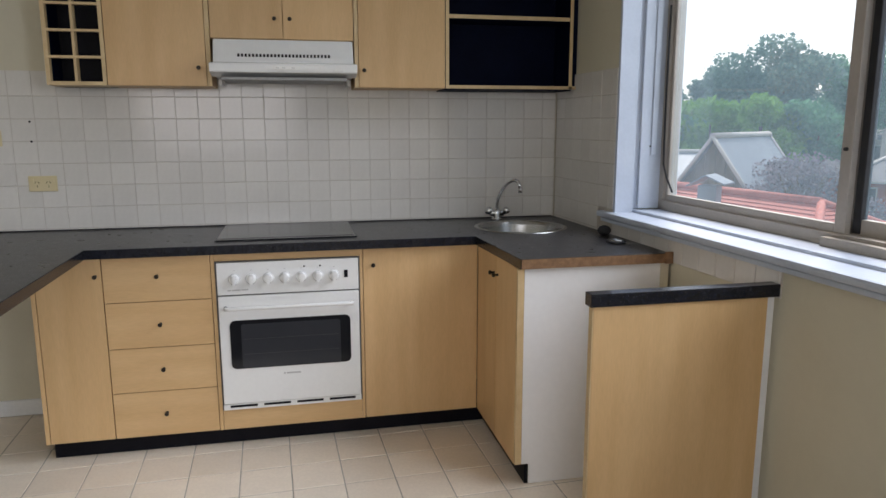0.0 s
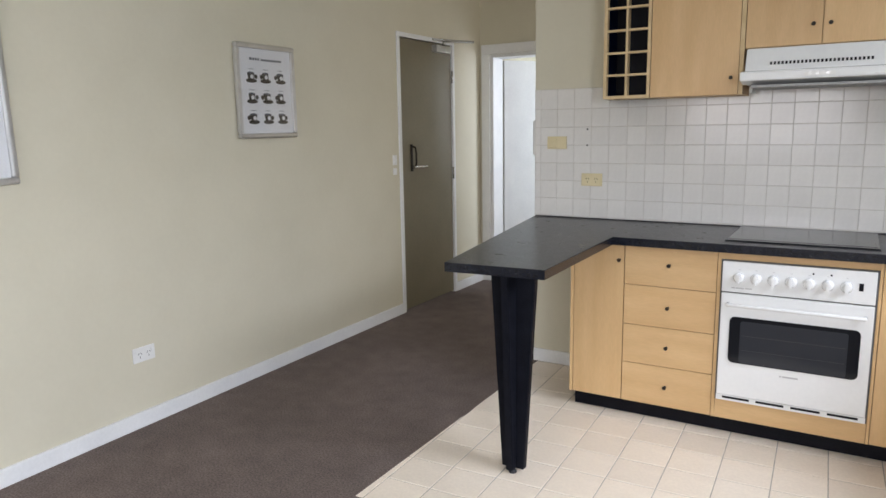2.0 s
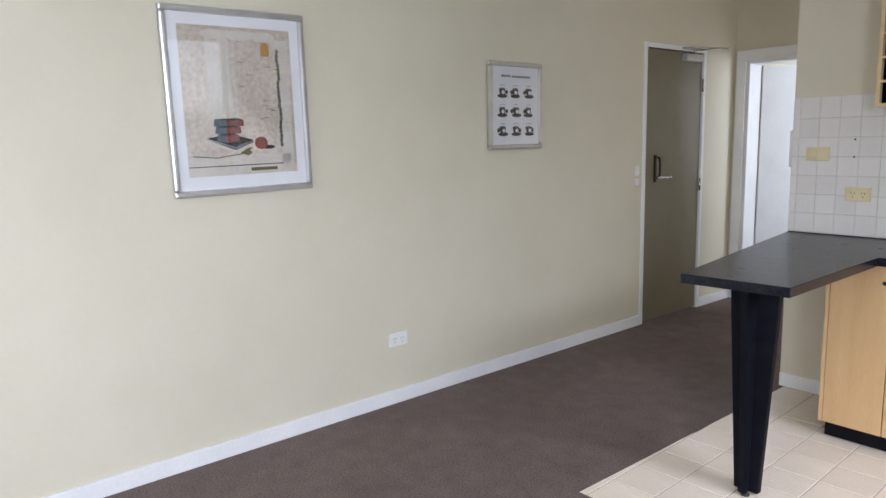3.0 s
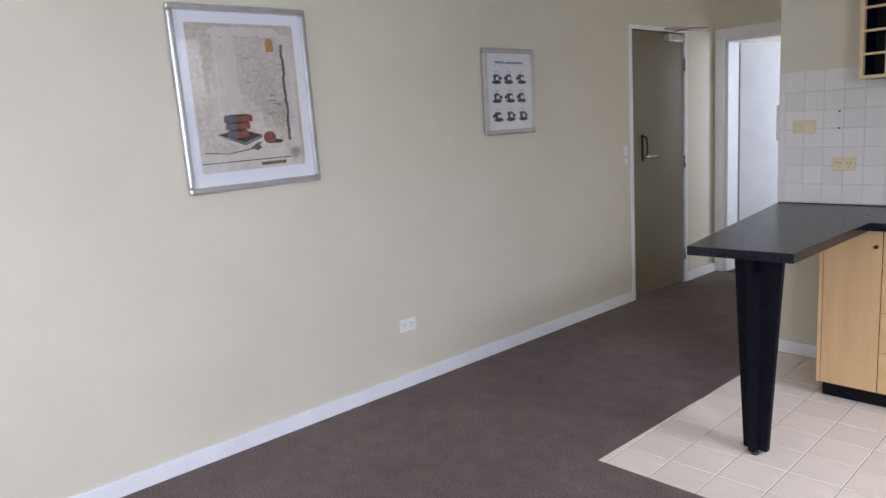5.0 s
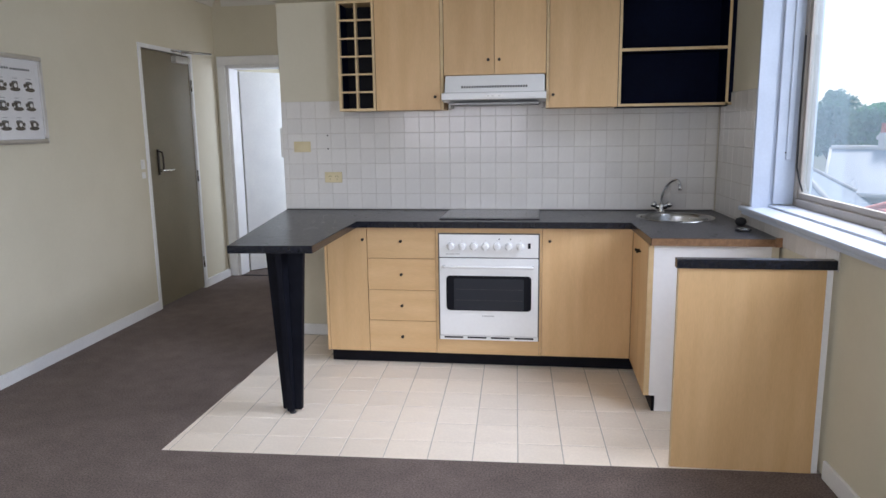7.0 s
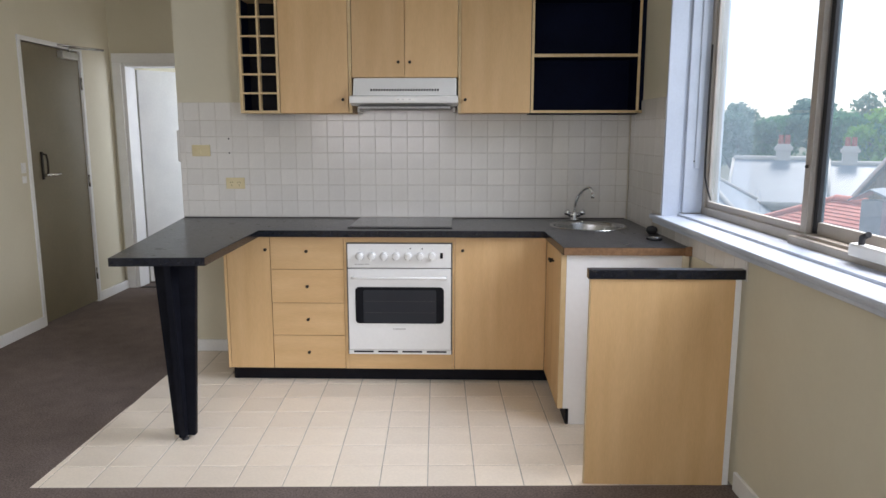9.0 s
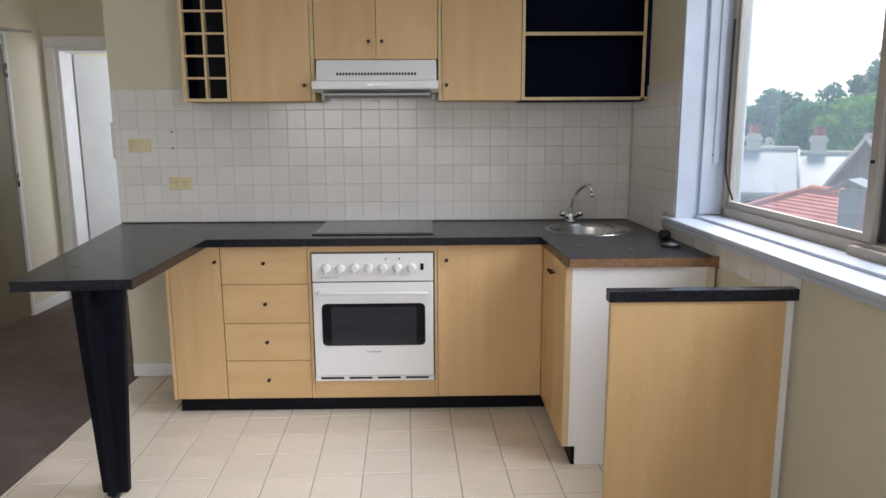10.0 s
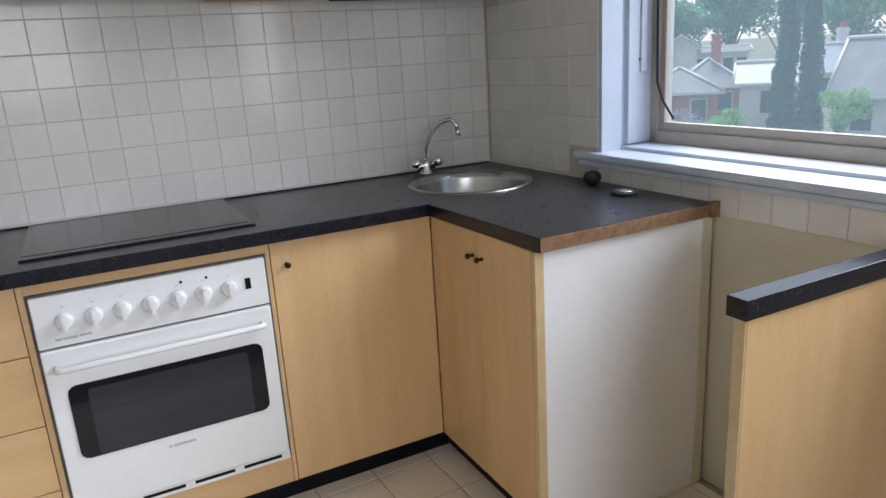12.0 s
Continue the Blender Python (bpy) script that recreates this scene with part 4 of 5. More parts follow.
def still_life(shape):
    shape("print_sheet", PAPER, rect(0, 1, 0, 1), 0.001)
    shape("pale_band", PALE, rect(0.22, 0.42, 0.42, 0.93), 0.0018)
    shape("top_band", PALE, rect(0.30, 0.78, 0.955, 0.975), 0.0018)
    shape("right_band", PALE, rect(0.86, 0.97, 0.05, 0.93), 0.0018)
    shape("table", PALE, rect(0.0, 0.95, 0.0, 0.13), 0.0018)
    shape("table_line", INK, rect(0.0, 0.86, 0.062, 0.068), 0.0024)
    shape("shadow_line", LEAFG, rect(0.55, 0.80, 0.022, 0.045), 0.0024)
    shape("open_book", PALE, [(0.14, 0.235), (0.40, 0.155), (0.60, 0.215), (0.60, 0.245), (0.36, 0.275)], 0.0022)
    shape("book_cover", INK, [(0.17, 0.255), (0.42, 0.19), (0.59, 0.238), (0.38, 0.285)], 0.0026)
    shape("page_edge", BLUEG, [(0.17, 0.25), (0.42, 0.17), (0.59, 0.222), (0.585, 0.235), (0.42, 0.188)], 0.0028)
    for v0, x0, x1 in ((0.235, 0.26, 0.46), (0.288, 0.25, 0.48), (0.338, 0.24, 0.51)):
        shape("book", BLUEG, [(x0, v0), (x0 + 0.45 * (x1 - x0), v0 - 0.012), (x0 + 0.45 * (x1 - x0), v0 + 0.036), (x0 + 0.01, v0 + 0.046)], 0.0034)
        shape("book_spine", RED, [(x0 + 0.45 * (x1 - x0), v0 - 0.012), (x1, v0 - 0.002), (x1, v0 + 0.040), (x0 + 0.45 * (x1 - x0), v0 + 0.036)], 0.0034)
        shape("book_top", INK, [(x0 + 0.01, v0 + 0.046), (x0 + 0.45 * (x1 - x0), v0 + 0.036), (x1, v0 + 0.040), (x1 - 0.06, v0 + 0.052)], 0.0038)
    shape("fruit", RED, disc(0.66, 0.215, 0.062, 0.045), 0.0034)
    shape("fruit_shade", INK, disc(0.73, 0.185, 0.06, 0.014), 0.0028)
    shape("sprig", LEAFG, [(0.46, 0.15), (0.53, 0.13), (0.57, 0.15), (0.55, 0.17), (0.59, 0.19), (0.52, 0.18)], 0.0034)
    shape("stem", LEAFG, [(0.04, 0.135), (0.25, 0.118), (0.48, 0.142), (0.48, 0.148), (0.25, 0.125), (0.04, 0.142)], 0.0030)
    shape("tag", OCHRE, rect(0.715, 0.79, 0.815, 0.895), 0.0030)
    shape("tag_top", OCHRE, rect(0.735, 0.775, 0.895, 0.91), 0.0030)
    rnd = random.Random(4)
    for k in range(22):
        v = 0.20 + k * 0.031
        du = rnd.uniform(-0.008, 0.008)
        shape("cord_knot", LEAFG if k % 3 else BLUEG, disc(0.865 + du, v, 0.016, 0.018, 8), 0.0030)
    shape("bow", PALE, disc(0.86, 0.90, 0.045, 0.035), 0.0030)
    for u in (0.30, 0.52, 0.74):
        shape("scallop", PALE, disc(u, 0.945, 0.115, 0.035, 16), 0.0026)
        shape("scallop_line", LEAFG, [(u - 0.11, 0.925), (u, 0.906), (u + 0.11, 0.925), (u, 0.911)], 0.0024)
    for k in range(16):
        u, v = rnd.uniform(0.45, 0.96), rnd.uniform(0.3, 0.8)
        shape("ink_mark", BLUEG, rect(u, u + rnd.uniform(0.02, 0.07), v, v + 0.004), 0.0022)


def cups(shape):
    shape("print_sheet", MATBOARD, rect(0, 1, 0, 1), 0.001)
    x = 0.20
    for w in (0.05, 0.035, 0.03, 0.035):
        shape("lettering", BLUEG, rect(x, x + w, 0.865, 0.895), 0.002)
        x += w + 0.012
    x = 0.42
    for w in (0.05, 0.04, 0.045, 0.03, 0.03, 0.04, 0.03, 0.04, 0.03):
        shape("lettering", BLUEG, rect(x, x + w, 0.862, 0.888), 0.002)
        x += w + 0.008
    rnd = random.Random(9)
    for r in range(3):
        for c in range(3):
            u, v = 0.22 + c * 0.28, 0.66 - r * 0.245
            du = rnd.uniform(-0.02, 0.02)
            shape("cup_shadow", INK, disc(u + du, v - 0.035, 0.105, 0.026), 0.0018)
            shape("cup", INK, [(u - 0.075, v + 0.055), (u + 0.055 + du, v + 0.06), (u + 0.05, v - 0.04), (u - 0.05 + du, v - 0.045)], 0.0024)
            shape("cup_handle", INK, disc(u + rnd.choice((-0.09, 0.085)), v + 0.015, 0.03, 0.028, 10), 0.0022)
            shape("cup_light", MATBOARD, disc(u + du + 0.01, v + 0.012, 0.032, 0.026, 10), 0.0030)
            shape("cup_rim", BLUEG, disc(u - 0.01, v + 0.058, 0.06, 0.012, 10), 0.0030)
            shape("caption", BLUEG, rect(u - 0.05, u + 0.05, v + 0.098, v + 0.104), 0.002)


picture(-2.405, -1.735, 1.236, 2.045, (0.045, 0.058, 0.048), 0.8, "large silver-framed still-life print of books and fruit", still_life)
picture(-0.517, -0.052, 1.393, 1.915, (0.0, 0.0, 0.0), 0.0, "small silver-framed print of nine dark coffee cups", cups)

# ---- outside ----
GROUND = -3.7


def foliage(name, c0, c1):
    """Leaves that let part of the light through, each clump a little different."""
    m = bpy.data.materials.new(name)
    m.use_nodes = True
    nt = m.node_tree
    nt.nodes.remove(nt.nodes["Principled BSDF"])
    ge, di, tl, mx = (nt.nodes.new("ShaderNode" + k) for k in ("NewGeometry", "BsdfDiffuse", "BsdfTranslucent", "MixShader"))
    col = ramp2(nt, ge.outputs["Random Per Island"], c0, c1, 0, 1)
    for sh in (di, tl):
        nt.links.new(col, sh.inputs[0])
    mx.inputs[0].default_value = 0.45
    nt.links.new(di.outputs[0], mx.inputs[1])
    nt.links.new(tl.outputs[0], mx.inputs[2])
    nt.links.new(mx.outputs[0], nt.nodes["Material Output"].inputs[0])
    return m


LEAF = [foliage("foliage_a", (0.10, 0.26, 0.15), (0.19, 0.42, 0.25)), foliage("foliage_b", (0.13, 0.24, 0.20), (0.23, 0.37, 0.31)), foliage("foliage_c", (0.15, 0.34, 0.08), (0.25, 0.47, 0.13))]
CYPRESS = foliage("cypress_foliage", (0.03, 0.095, 0.055), (0.06, 0.16, 0.09))
MAUVE = foliage("mauve_blossom_twigs", (0.20, 0.19, 0.22), (0.32, 0.30, 0.35))
BARK = material("bark", (0.12, 0.10, 0.08), (0.2, 0.17, 0.14), 0.9, scale=6, fine=0.3)
GRASS = material("distant_ground", (0.06, 0.08, 0.04), (0.16, 0.15, 0.12), 0.9, scale=0.1, fine=0.3)
TERRA = material("terracotta_roof_tile", (0.46, 0.12, 0.085), (0.56, 0.18, 0.13), 0.7, scale=1.5, fine=0.2)
ZINC = material("pale_metal_roof", (0.26, 0.30, 0.36), (0.31, 0.36, 0.42), 0.5, scale=0.7, stretch=(1, 1, 1), fine=0.06)
SLATE = material("grey_slate_roof", (0.11, 0.12, 0.14), (0.17, 0.18, 0.20), 0.7, scale=1.0, fine=0.12)
BRICK = material("red_brick_wall", (0.34, 0.10, 0.065), (0.44, 0.15, 0.10), 0.85, scale=3, fine=0.2)
RENDER = material("pale_rendered_wall", (0.55, 0.54, 0.52), (0.64, 0.63, 0.60), 0.85, scale=1, fine=0.08)
BOARD = material("grey_timber_boards", (0.22, 0.20, 0.17), (0.34, 0.31, 0.27), 0.85, scale=4, stretch=(3, 3, 0.3), fine=0.2)
DARKWIN = material("dark_window_pane", (0.02, 0.025, 0.03), (0.04, 0.045, 0.05), 0.15, scale=1)
structure("ground", boxes(((-300, -300, GROUND - 1), (900, 900, GROUND))), GRASS, "distant ground of gardens between the houses", "ground")
EYE0 = Vector((0.45, -3.2))


def polar(az, d):
    return EYE0.x + d * math.sin(radians(az)), EYE0.y + d * math.cos(radians(az))


def plank(bm, p0, p1, p2, p3, t):
    """A sloping slab with the four top corners given, t thick."""
    q = [Vector(p) for p in (p0, p1, p2, p3)]
    a = [bm.verts.new(p) for p in q]
    b = [bm.verts.new(p - Vector((0, 0, t))) for p in q]
    bm.faces.new(a)
    bm.faces.new(b[::-1])
    for i in range(4):
        bm.faces.new((a[i], b[i], b[(i + 1) % 4], a[(i + 1) % 4]))
    return bm


def chimney(m, x, y, z0, z1, parent, mat):
    c = part("chimney", moved(boxes(((x - 0.3, y - 0.3, z0), (x + 0.3, y + 0.3, z1)), ((x - 0.38, y - 0.38, z1 - 0.3), (x + 0.38, y + 0.38, z1 - 0.12)), bev=0.02), m), mat, parent)
    for k in (-0.13, 0.13):
        part("chimney_pot", lathe(bmesh.new(), [(0.12, 0), (0.10, 0.35), (0.12, 0.4)], 10, m @ pose(x + k, y, z1)), TERRA, c)


def house(az, d, yaw, length, width, eave, ridge, hip, roof, wall, label, stacks=(), courses=0, wins=3):
    """A house with a ridge along local x; hip is how far the ridge ends lie in from the walls."""
    x, y = polar(az, d)
    m = pose(x, y, 0, 0, 0, yaw)
    t = thing("house", (x, y, GROUND), label, "house")
    L, W, o = length / 2, width / 2, 0.35
    bm = boxes(((-L, -W, GROUND), (L, W, eave)))
    if not hip:
        for s in (-1, 1):
            v = [bm.verts.new(p) for p in ((s * L, -W, eave), (s * L, W, eave), (s * L, 0, ridge - 0.1), (s * (L - 0.2), -W, eave), (s * (L - 0.2), W, eave), (s * (L - 0.2), 0, ridge - 0.1))]
            for f in ((0, 1, 2), (3, 4, 5), (0, 2, 5, 3), (1, 2, 5, 4)):
                bm.faces.new([v[k] for k in f])
    part("wall", moved(bm, m), wall, t)
    bm = bmesh.new()
    R, drop = L - hip + (o if not hip else 0), (ridge - eave) / W * o
    n = max(courses, 1)
    for s in (-1, 1):
        for k in range(n):
            f0, f1 = k / n, (k + 1) / n
            lift = 0.025 if courses else 0
            q = lambda e, f, up: ((e * ((L + o) * (1 - f) + R * f)), s * (W + o) * (1 - f), (eave - drop) * (1 - f) + ridge * f + up)
            plank(bm, q(-1, f0, lift), q(1, f0, lift), q(1, f1, 0), q(-1, f1, 0), 0.1)
            if hip:
                h = lambda e, f, up: (s * ((L + o) * (1 - f) + R * f), e * (W + o) * (1 - f), (eave - drop) * (1 - f) + ridge * f + up)
                plank(bm, h(-1, f0, lift), h(1, f0, lift), h(1, f1, 0), h(-1, f1, 0), 0.1)
    bmesh.ops.recalc_face_normals(bm, faces=bm.faces)
    rf = part("roof", moved(bm, m), roof, t)
    cap = tube(bmesh.new(), [(-R, 0, ridge + 0.03), (R, 0, ridge + 0.03)], 0.11, 8)
    if hip:
        for e in (-1, 1):
            for s in (-1, 1):
                tube(cap, [(e * R, 0, ridge + 0.03), (e * (L + o), s * (W + o), eave - drop + 0.06)], 0.09, 6)
    else:
        for e in (-1, 1):
            for s in (-1, 1):
                tube(cap, [(e * R, 0, ridge), (e * R, s * (W + o), eave - drop)], 0.08, 4)
    part("ridge_capping", moved(cap, m), RENDER if roof is not TERRA else TERRA, rf)
    part("gutter", moved(boxes(((-L - o, -W - o - 0.1, eave - drop - 0.14), (L + o, -W - o + 0.02, eave - drop - 0.02)), ((-L - o, W + o - 0.02, eave - drop - 0.14), (L + o, W + o + 0.1, eave - drop - 0.02))), m), RENDER, t)
    for k in range(wins):
        wx = -L + (k + 0.5) * length / wins
        for s in (-1, 1):
            wn2 = part("window", moved(boxes(((wx - 0.5, s * (W + 0.02) - 0.04, eave - 1.9), (wx + 0.5, s * (W + 0.02) + 0.04, eave - 0.55)), bev=0.01), m), RENDER, t)
            part("pane", moved(boxes(((wx - 0.42, s * (W + 0.065) - 0.01, eave - 1.82), (wx + 0.42, s * (W + 0.065) + 0.01, eave - 0.63))), m), DARKWIN, wn2)
    for sx, sy, z0, z1 in stacks:
        chimney(m, sx, sy, z0, z1, t, RENDER if wall is not BRICK else BRICK)
    return t, m


house(34.2, 18.15, -81, 10, 6.5, -1.8, -0.25, 2.6, TERRA, BRICK, "low brick house with a red terracotta hipped roof", courses=26)
gable, gm = house(34.7, 29.4, 36, 5.4, 3.8, -1.7, 0.95, 0, ZINC, BOARD, "gabled cottage with grey boards and a pale metal roof")
for k in range(11):
    xx = -1.8 + k * 0.36
    part("board_batten", moved(boxes(((-2.76, xx - 0.03, -1.7), (-2.70, xx + 0.03, -1.7 + (1.9 - abs(xx)) * 1.3))), gm), BOARD, gable)
part("dormer", moved(boxes(((-0.2, -1.9, -0.9), (1.2, -1.0, 0.0)), bev=0.03), gm), DARKWIN, gable, "dark dormer window")
vent_x, vent_y = polar(32.3, 16.7)
roof_vent = thing("roof_vent", (vent_x, vent_y, -1.0), "blue-grey sheet metal flue with a pitched lid on the red roof", "flue")
vm = pose(vent_x, vent_y, 0, 0, 0, -52)
part("flue_box", moved(boxes(((-0.21, -0.18, -1.1), (0.21, 0.18, 0.06)), bev=0.02), vm), ZINC, roof_vent)
lid = plank(bmesh.new(), (-0.42, -0.34, 0.05), (0.0, -0.34, 0.30), (0.0, 0.34, 0.30), (-0.42, 0.34, 0.05), 0.03)
lid = plank(lid, (0.0, -0.34, 0.30), (0.42, -0.34, 0.12), (0.42, 0.34, 0.12), (0.0, 0.34, 0.30), 0.03)
part("lid", moved(lid, vm), ZINC, roof_vent)
house(25.0, 34.6, -25, 3.2, 4.6, -1.2, 0.28, 0, ZINC, RENDER, "terrace with a pale gabled metal roof and a chimney", stacks=((0.1, 0.2, -0.2, 0.95),), wins=1)
house(29.0, 36, -25, 3.6, 4.6, -1.2, 0.05, 0, ZINC, RENDER, "terrace with a pale gabled metal roof and tall chimney", stacks=((0.3, 0.2, -0.3, 0.85),), wins=1)
house(17.0, 30, -30, 7, 6.5, -1.7, 0.1, 2.4, ZINC, RENDER, "end terrace with a pale hipped metal roof")
house(23.5, 19, -20, 6, 3.2, -2.5, -1.55, 0, ZINC, RENDER, "low pale-roofed lean-to behind the terrace", wins=2)
house(41.0, 54, -41, 4.6, 4.6, -1.6, -0.05, 2.1, SLATE, BRICK, "red brick house with a grey hipped roof", wins=2)
house(44.5, 48.6, -44.5, 4.4, 4.6, -1.6, -0.43, 2.1, SLATE, BRICK, "small red brick house with a grey pyramid roof", wins=2)
house(46.6, 52.6, -46, 4.0, 4.6, -1.5, -0.07, 1.9, SLATE, BRICK, "red brick house with a grey hipped roof and chimney", stacks=((0.45, 0.3, -0.5, 1.15),), wins=2)
house(50.6, 45, -52, 3.0, 3.2, -1.0, -0.15, 0, ZINC, RENDER, "white rendered cottage with a pale gabled roof", wins=1)
house(44.9, 70.6, 45.1, 5.0, 2.7, 0.85, 1.65, 0, ZINC, RENDER, "pale gabled house front behind the brick houses", wins=1)
house(55.5, 60, -35, 6, 5, -1.2, 0.4, 0, ZINC, RENDER, "white rendered house with a pale metal roof", stacks=((0, 0.6, 0.0, 1.5),))
house(60.5, 40, -70, 7, 6, -1.3, 0.9, 0, SLATE, RENDER, "white rendered house with a grey roof")
house(46.0, 74, -46, 9.0, 5, 0.1, 0.45, 0, SLATE, RENDER, "long white parapet house in the distance", wins=8)


def leaves(rng, blobs, count, size):
    """Many small leaf clumps in and round the given ellipsoids, thinned towards the rim."""
    w = np.array([b[3] * b[4] * b[5] for b in blobs]) ** 0.67
    bl = np.array(blobs)[rng.choice(len(blobs), count, p=w / w.sum())]
    unit = lambda v: v / np.linalg.norm(v, axis=1, keepdims=True)
    c = bl[:, :3] + unit(rng.normal(size=(count, 3))) * rng.uniform(0.35, 1.12, (count, 1)) ** 0.8 * bl[:, 3:]
    a = unit(rng.normal(size=(count, 3)))
    b = unit(np.cross(a, rng.normal(size=(count, 3))))
    s = size * rng.uniform(0.5, 1.3, (count, 1))
    verts = np.stack([c + s * a, c + 0.55 * s * b, c - s * a, c - 0.6 * s * b + 0.2 * s * np.cross(a, b)], 1).reshape(-1, 3).tolist()
    faces = np.arange(4 * count).reshape(-1, 4).tolist()
    me = bpy.data.meshes.new("crown")
    me.from_pydata(verts, [], faces)
    return me


def tree(az, d, height, spread, base, mat, seed, label, count=2600, size=0.32, blobs=9, name="tree", column=False):
    """A trunk with limbs and a crown of leaf clumps; base is where the crown begins."""
    rng = np.random.default_rng(seed)
    x, y = polar(az, d)
    t = thing(name, (x, y, GROUND), label, "tree")
    bm = tube(bmesh.new(), [(x, y, GROUND - 0.1), (x + 0.1, y, (GROUND + base) / 2), (x, y, base + 0.3 * (height - base))], 0.035 * (height - GROUND), 8, 0.016 * (height - GROUND))
    bl = []
    for k in range(blobs):
        if column:
            f = (k + 0.5) / blobs
            bl.append((x + rng.uniform(-0.1, 0.1), y + rng.uniform(-0.1, 0.1), base + f * (height - base), spread * (1.0 - 0.5 * f), spread * (1.0 - 0.5 * f), (height - base) / blobs))
            continue
        v = rng.normal(size=3)
        v *= rng.uniform(0.25, 0.72) / np.linalg.norm(v)
        hh = (height - base) / 2
        px, py, pz = x + spread * v[0], y + spread * v[1], base + hh * (1 + v[2])
        s = rng.uniform(0.20, 0.36)
        bl.append((px, py, pz, s * spread, s * spread, s * hh))
        tube(bm, [(x, y, base), ((x + px) / 2, (y + py) / 2, (base + pz) / 2 + 0.2), (px, py, pz)], 0.10, 5, 0.03)
    part("trunk", bm, BARK, t)
    me = leaves(rng, bl, count, size)
    me.transform(BASE[t.name].inverted())
    me.materials.append(mat)
    c = new("crown", me)
    c.parent = t


tree(36.2, 62, 8.0, 6.0, 0.5, LEAF[1], 1, "tall spreading gum tree with gaps in its dark crown", 12000, 0.22, 26)
tree(32.0, 64, 6.4, 4.0, -0.5, LEAF[1], 2, "dark gum tree beyond the roofs", 7000, 0.22, 18)
tree(42.0, 82, 9.9, 5.2, -1.0, LEAF[0], 3, "tall dark green tree beyond the roofs", 8000, 0.28, 20)
tree(48.5, 84, 11.7, 6.2, -1.0, LEAF[0], 4, "tall green tree behind the brick houses", 8000, 0.28, 20)
tree(27.8, 58, 5.7, 3.6, -1.5, LEAF[1], 5, "rounded dark tree beyond the terrace", 7000, 0.2, 18)
for k, (az, d, h, sp, mi) in enumerate(((18.5, 60, 4.2, 4.0, 1), (21.5, 57, 4.4, 3.6, 1), (24.3, 60, 3.9, 3.4, 0), (29.8, 52, 3.6, 3.6, 0), (32.6, 50, 3.9, 3.8, 2), (36.2, 48, 3.7, 3.6, 2),
                                         (39.6, 50, 3.3, 3.8, 0), (45.0, 80, 6.5, 5.2, 0), (52.0, 84, 9.5, 6.5, 0), (56.0, 80, 9.0, 6.5, 0), (60.0, 76, 9.0, 6.5, 2), (64.0, 76, 8.5, 6.0, 0))):
    tree(az, d, h, sp, -1.5, LEAF[mi], 20 + k, "leafy green tree in the belt behind the houses", 6000, 0.2, 16)
for k, az in enumerate((51.3, 52.9)):
    tree(az, 38, 3.6, 0.62, -3.2, CYPRESS, 50 + k, "narrow dark cypress between the houses", 9000, 0.11, 9, "cypress", True)
tree(38.8, 25, 0.75, 2.2, -2.2, MAUVE, 60, "bare mauve-grey jacaranda behind the red roof", 3500, 0.07, 16)
tree(40.5, 25, -0.2, 2.0, -2.6, MAUVE, 61, "bare mauve-grey shrub behind the red roof", 2500, 0.07, 12)
tree(54.6, 33, -0.7, 1.5, -2.8, LEAF[2], 62, "bright green garden shrub", 1500, 0.09, 12)
tree(48.0, 36, -1.7, 1.8, -3.2, LEAF[2], 63, "bright green hedge shrub before the brick house", 1400, 0.09, 12)
tree(44.0, 24, -1.6, 2.0, -3.2, LEAF[0], 64, "dark green garden shrub", 1400, 0.09, 12)
tree(25.0, 20, -1.3, 1.2, -2.8, LEAF[0], 65, "dark green shrub by the lean-to", 1500, 0.09, 9)

# ---- tiles: kitchen floor ----
TS = 0.2018
tile_floor = structure("floor_kitchen", boxes(((-1.128, -1.275, -0.1), (1.9, 0.571, -0.0036))), GROUT, "cream square ceramic floor tiles with grey joints", "tiled floor")


def tile_mesh(name, w, hgt, t, mat, bev=0.0015):
    """One tile, lying on its back, origin at its lower corner; edges eased."""
    bm = bmesh.new()
    a = [bm.verts.new(p) for p in ((0, 0, 0), (w, 0, 0), (w, hgt, 0), (0, hgt, 0))]
    b = [bm.verts.new(p) for p in ((0, 0, t - bev), (w, 0, t - bev), (w, hgt, t - bev), (0, hgt, t - bev))]
    c = [bm.verts.new(p) for p in ((bev, bev, t), (w - bev, bev, t), (w - bev, hgt - bev, t), (bev, hgt - bev, t))]
    for i in range(4):
        j = (i + 1) % 4
        bm.faces.new((a[i], a[j], b[j], b[i]))
        bm.faces.new((b[i], b[j], c[j], c[i]))
    bm.faces.new(c)
    me = bpy.data.meshes.new(name)
    bm.to_mesh(me)
    bm.free()
    me.materials.append(mat)
    return me


meshes = {}


def lay(parent, x, y, w, hgt, t, mat, m, gap, jit, thin=1.0):
    """Lays one tile of the grid; tiles of one size share a mesh."""
    key = (round(w, 3), round(hgt, 3), mat.name, thin)
    if key not in meshes:
        meshes[key] = tile_mesh("tile", w - gap * thin, hgt - gap, t, mat)
    tilt = 0.12 if mat is FTILE else 0.25
    ob = new("tile", meshes[key])
    ob.parent = parent
    ob.matrix_world = m @ pose(x + gap * thin / 2, y + gap / 2, random.uniform(-jit, jit), random.uniform(-tilt, tilt), random.uniform(-tilt, tilt), 0)


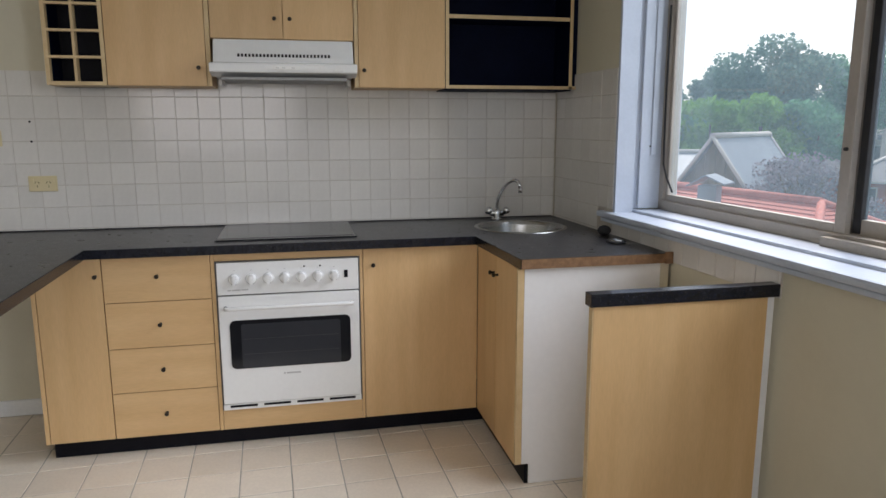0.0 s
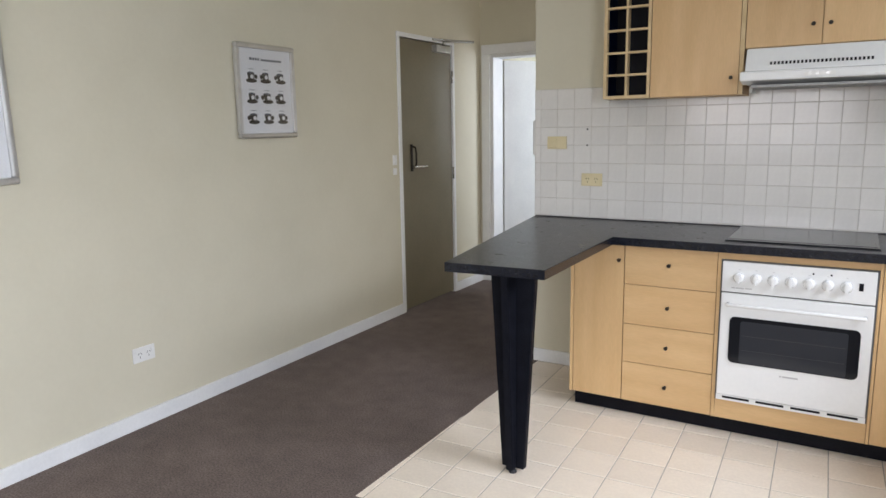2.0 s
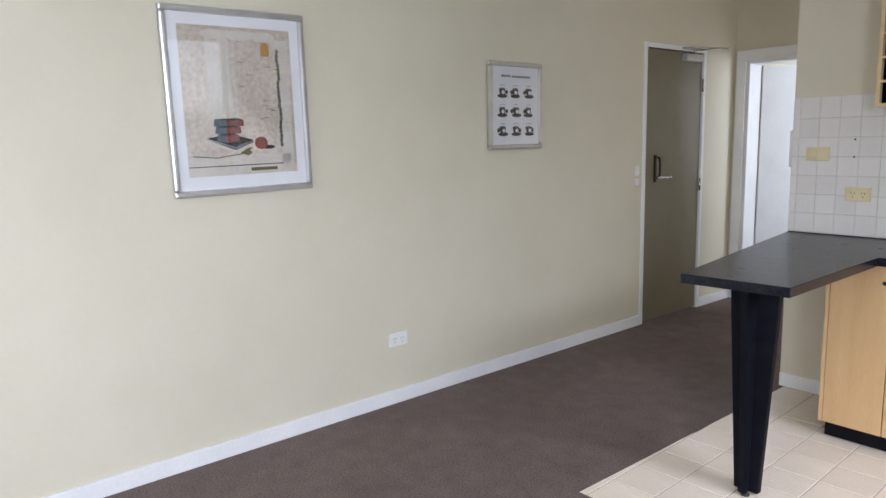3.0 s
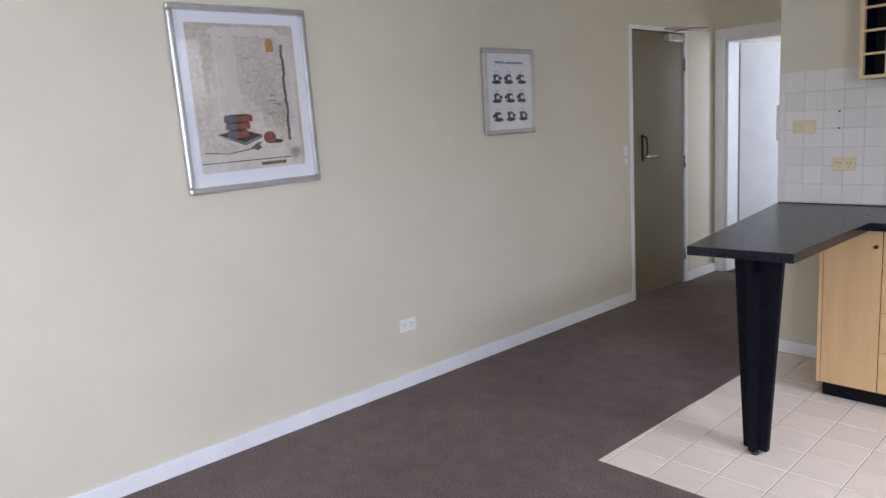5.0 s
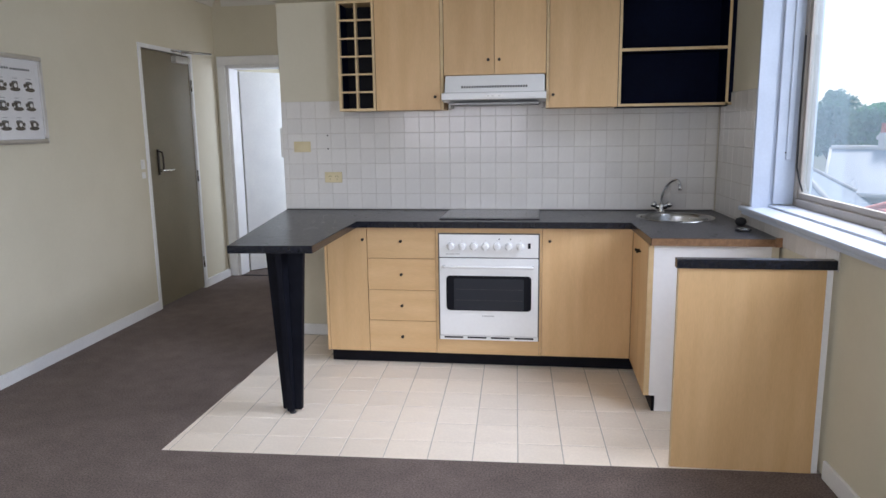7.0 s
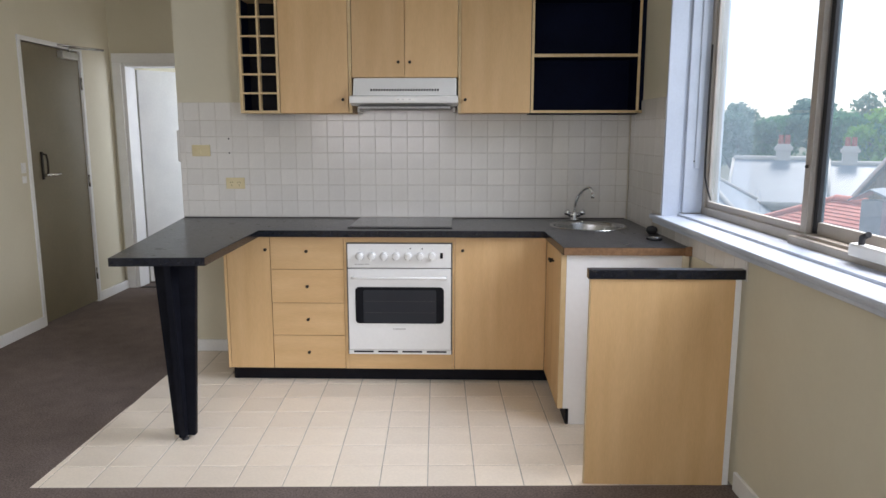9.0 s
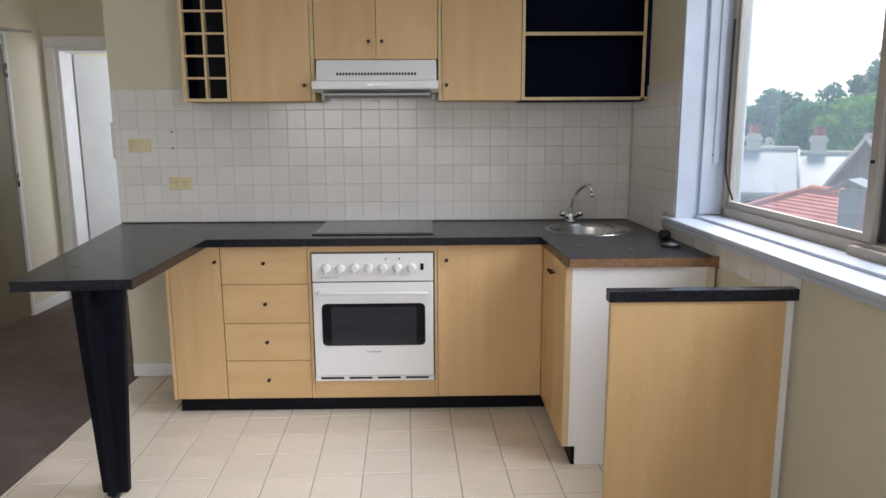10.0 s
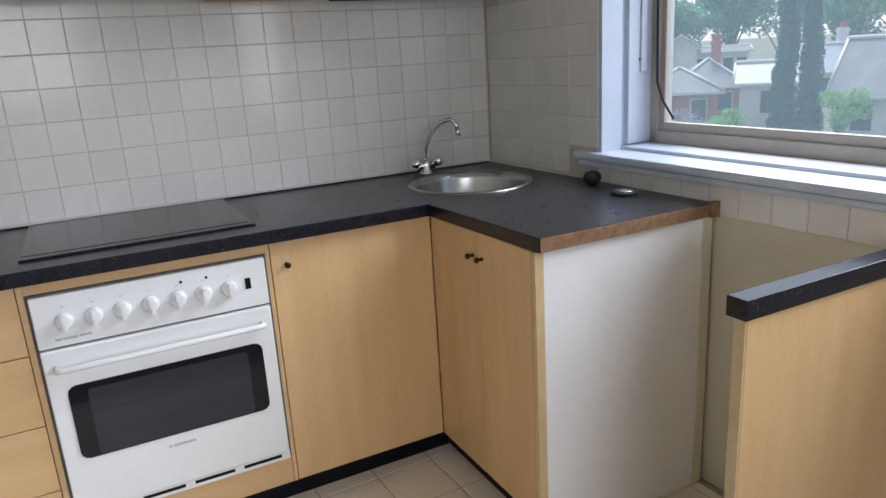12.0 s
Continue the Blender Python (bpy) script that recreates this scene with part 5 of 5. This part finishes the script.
def grid(parent, u0, u1, v0, v1, du, dv, su, sv, t, mat, m, gap, jit, skip=None, thin=1.0):
    """Covers a rectangle with tiles whose joints pass through su and sv; cut tiles at the rims."""
    us = sorted({u0, u1, *[su + k * du for k in range(-80, 80) if u0 + 0.012 < su + k * du < u1 - 0.012]})
    vs = sorted({v0, v1, *[sv + k * dv for k in range(-80, 80) if v0 + 0.012 < sv + k * dv < v1 - 0.012]})
    for a, b in zip(us, us[1:]):
        for c, d in zip(vs, vs[1:]):
            if not (skip and skip((a + b) / 2, (c + d) / 2)):
                lay(parent, a, c, b - a, d - c, t, mat, m, gap, jit, thin)


def hidden(x, y):
    return (x > -0.66 and y > 0.15) or (x > 1.24 and y > -0.5)


grid(tile_floor, 0.474 - 9 * TS, 1.72, -1.2385, 0.60, TS, TS, 0.474, -1.05, 0.003, FTILE, pose(0, 0, -0.0046, 0, 0, TILT), 0.0045, 0.0003, hidden)

# ---- tiles: kitchen walls ----
WT = 0.1022
WALL_M = Matrix(((1, 0, 0, 0), (0, 0, -1, TILED - 0.0005), (0, 1, 0, 0), (0, 0, 0, 1)))
back_tiles = structure("tiles_kitchen_wall", boxes(((-1.158, TILED - 0.0058, 0.86), (1.712, TILED - 0.0002, 1.639))), WGROUT, "white square glazed tiles on the kitchen wall", "wall tiles")
grid(back_tiles, -1.158, 1.709, 0.898, 1.641, WT, WT, 0.002, 1.527, 0.007, WTILE, WALL_M, 0.0022, 0.0004, lambda x, z: z > 1.60 and -0.6 < x < 1.65, 0.6)
SIDE_M = SIDE @ Matrix(((0, 0, -1, -0.0005), (-1, 0, 0, 0), (0, 1, 0, 0), (0, 0, 0, 1)))
side_tiles = structure("tiles_window_wall", moved(boxes(((-0.0058, -0.66, 0.86), (-0.0002, 0.0, 1.639)), ((-0.0058, -1.76, 0.872), (-0.0002, -0.66, 0.956))), SIDE), WGROUT, "white square glazed tiles beside and under the window sill", "wall tiles")
grid(side_tiles, 0.009, 0.668, 0.898, 1.641, WT, WT, 0.009, 1.527, 0.007, WTILE, SIDE_M, 0.0022, 0.0004, lambda u, z: u > 0.57 and 0.96 < z < 1.0, 0.35)
grid(side_tiles, 0.668, 1.76, 0.868, 0.955, WT, 0.2, 0.009, 0.868, 0.007, WTILE, SIDE_M, 0.0022, 0.0004)
for z in (1.412, 1.322):
    tagged(part("drill_hole", lathe(bmesh.new(), [(0.005, 0), (0.005, 0.003)], 10, pose(-0.838, TILED - 0.0072, z, 90, 0, 0)), BLACK, back_tiles), "small dark screw plug")
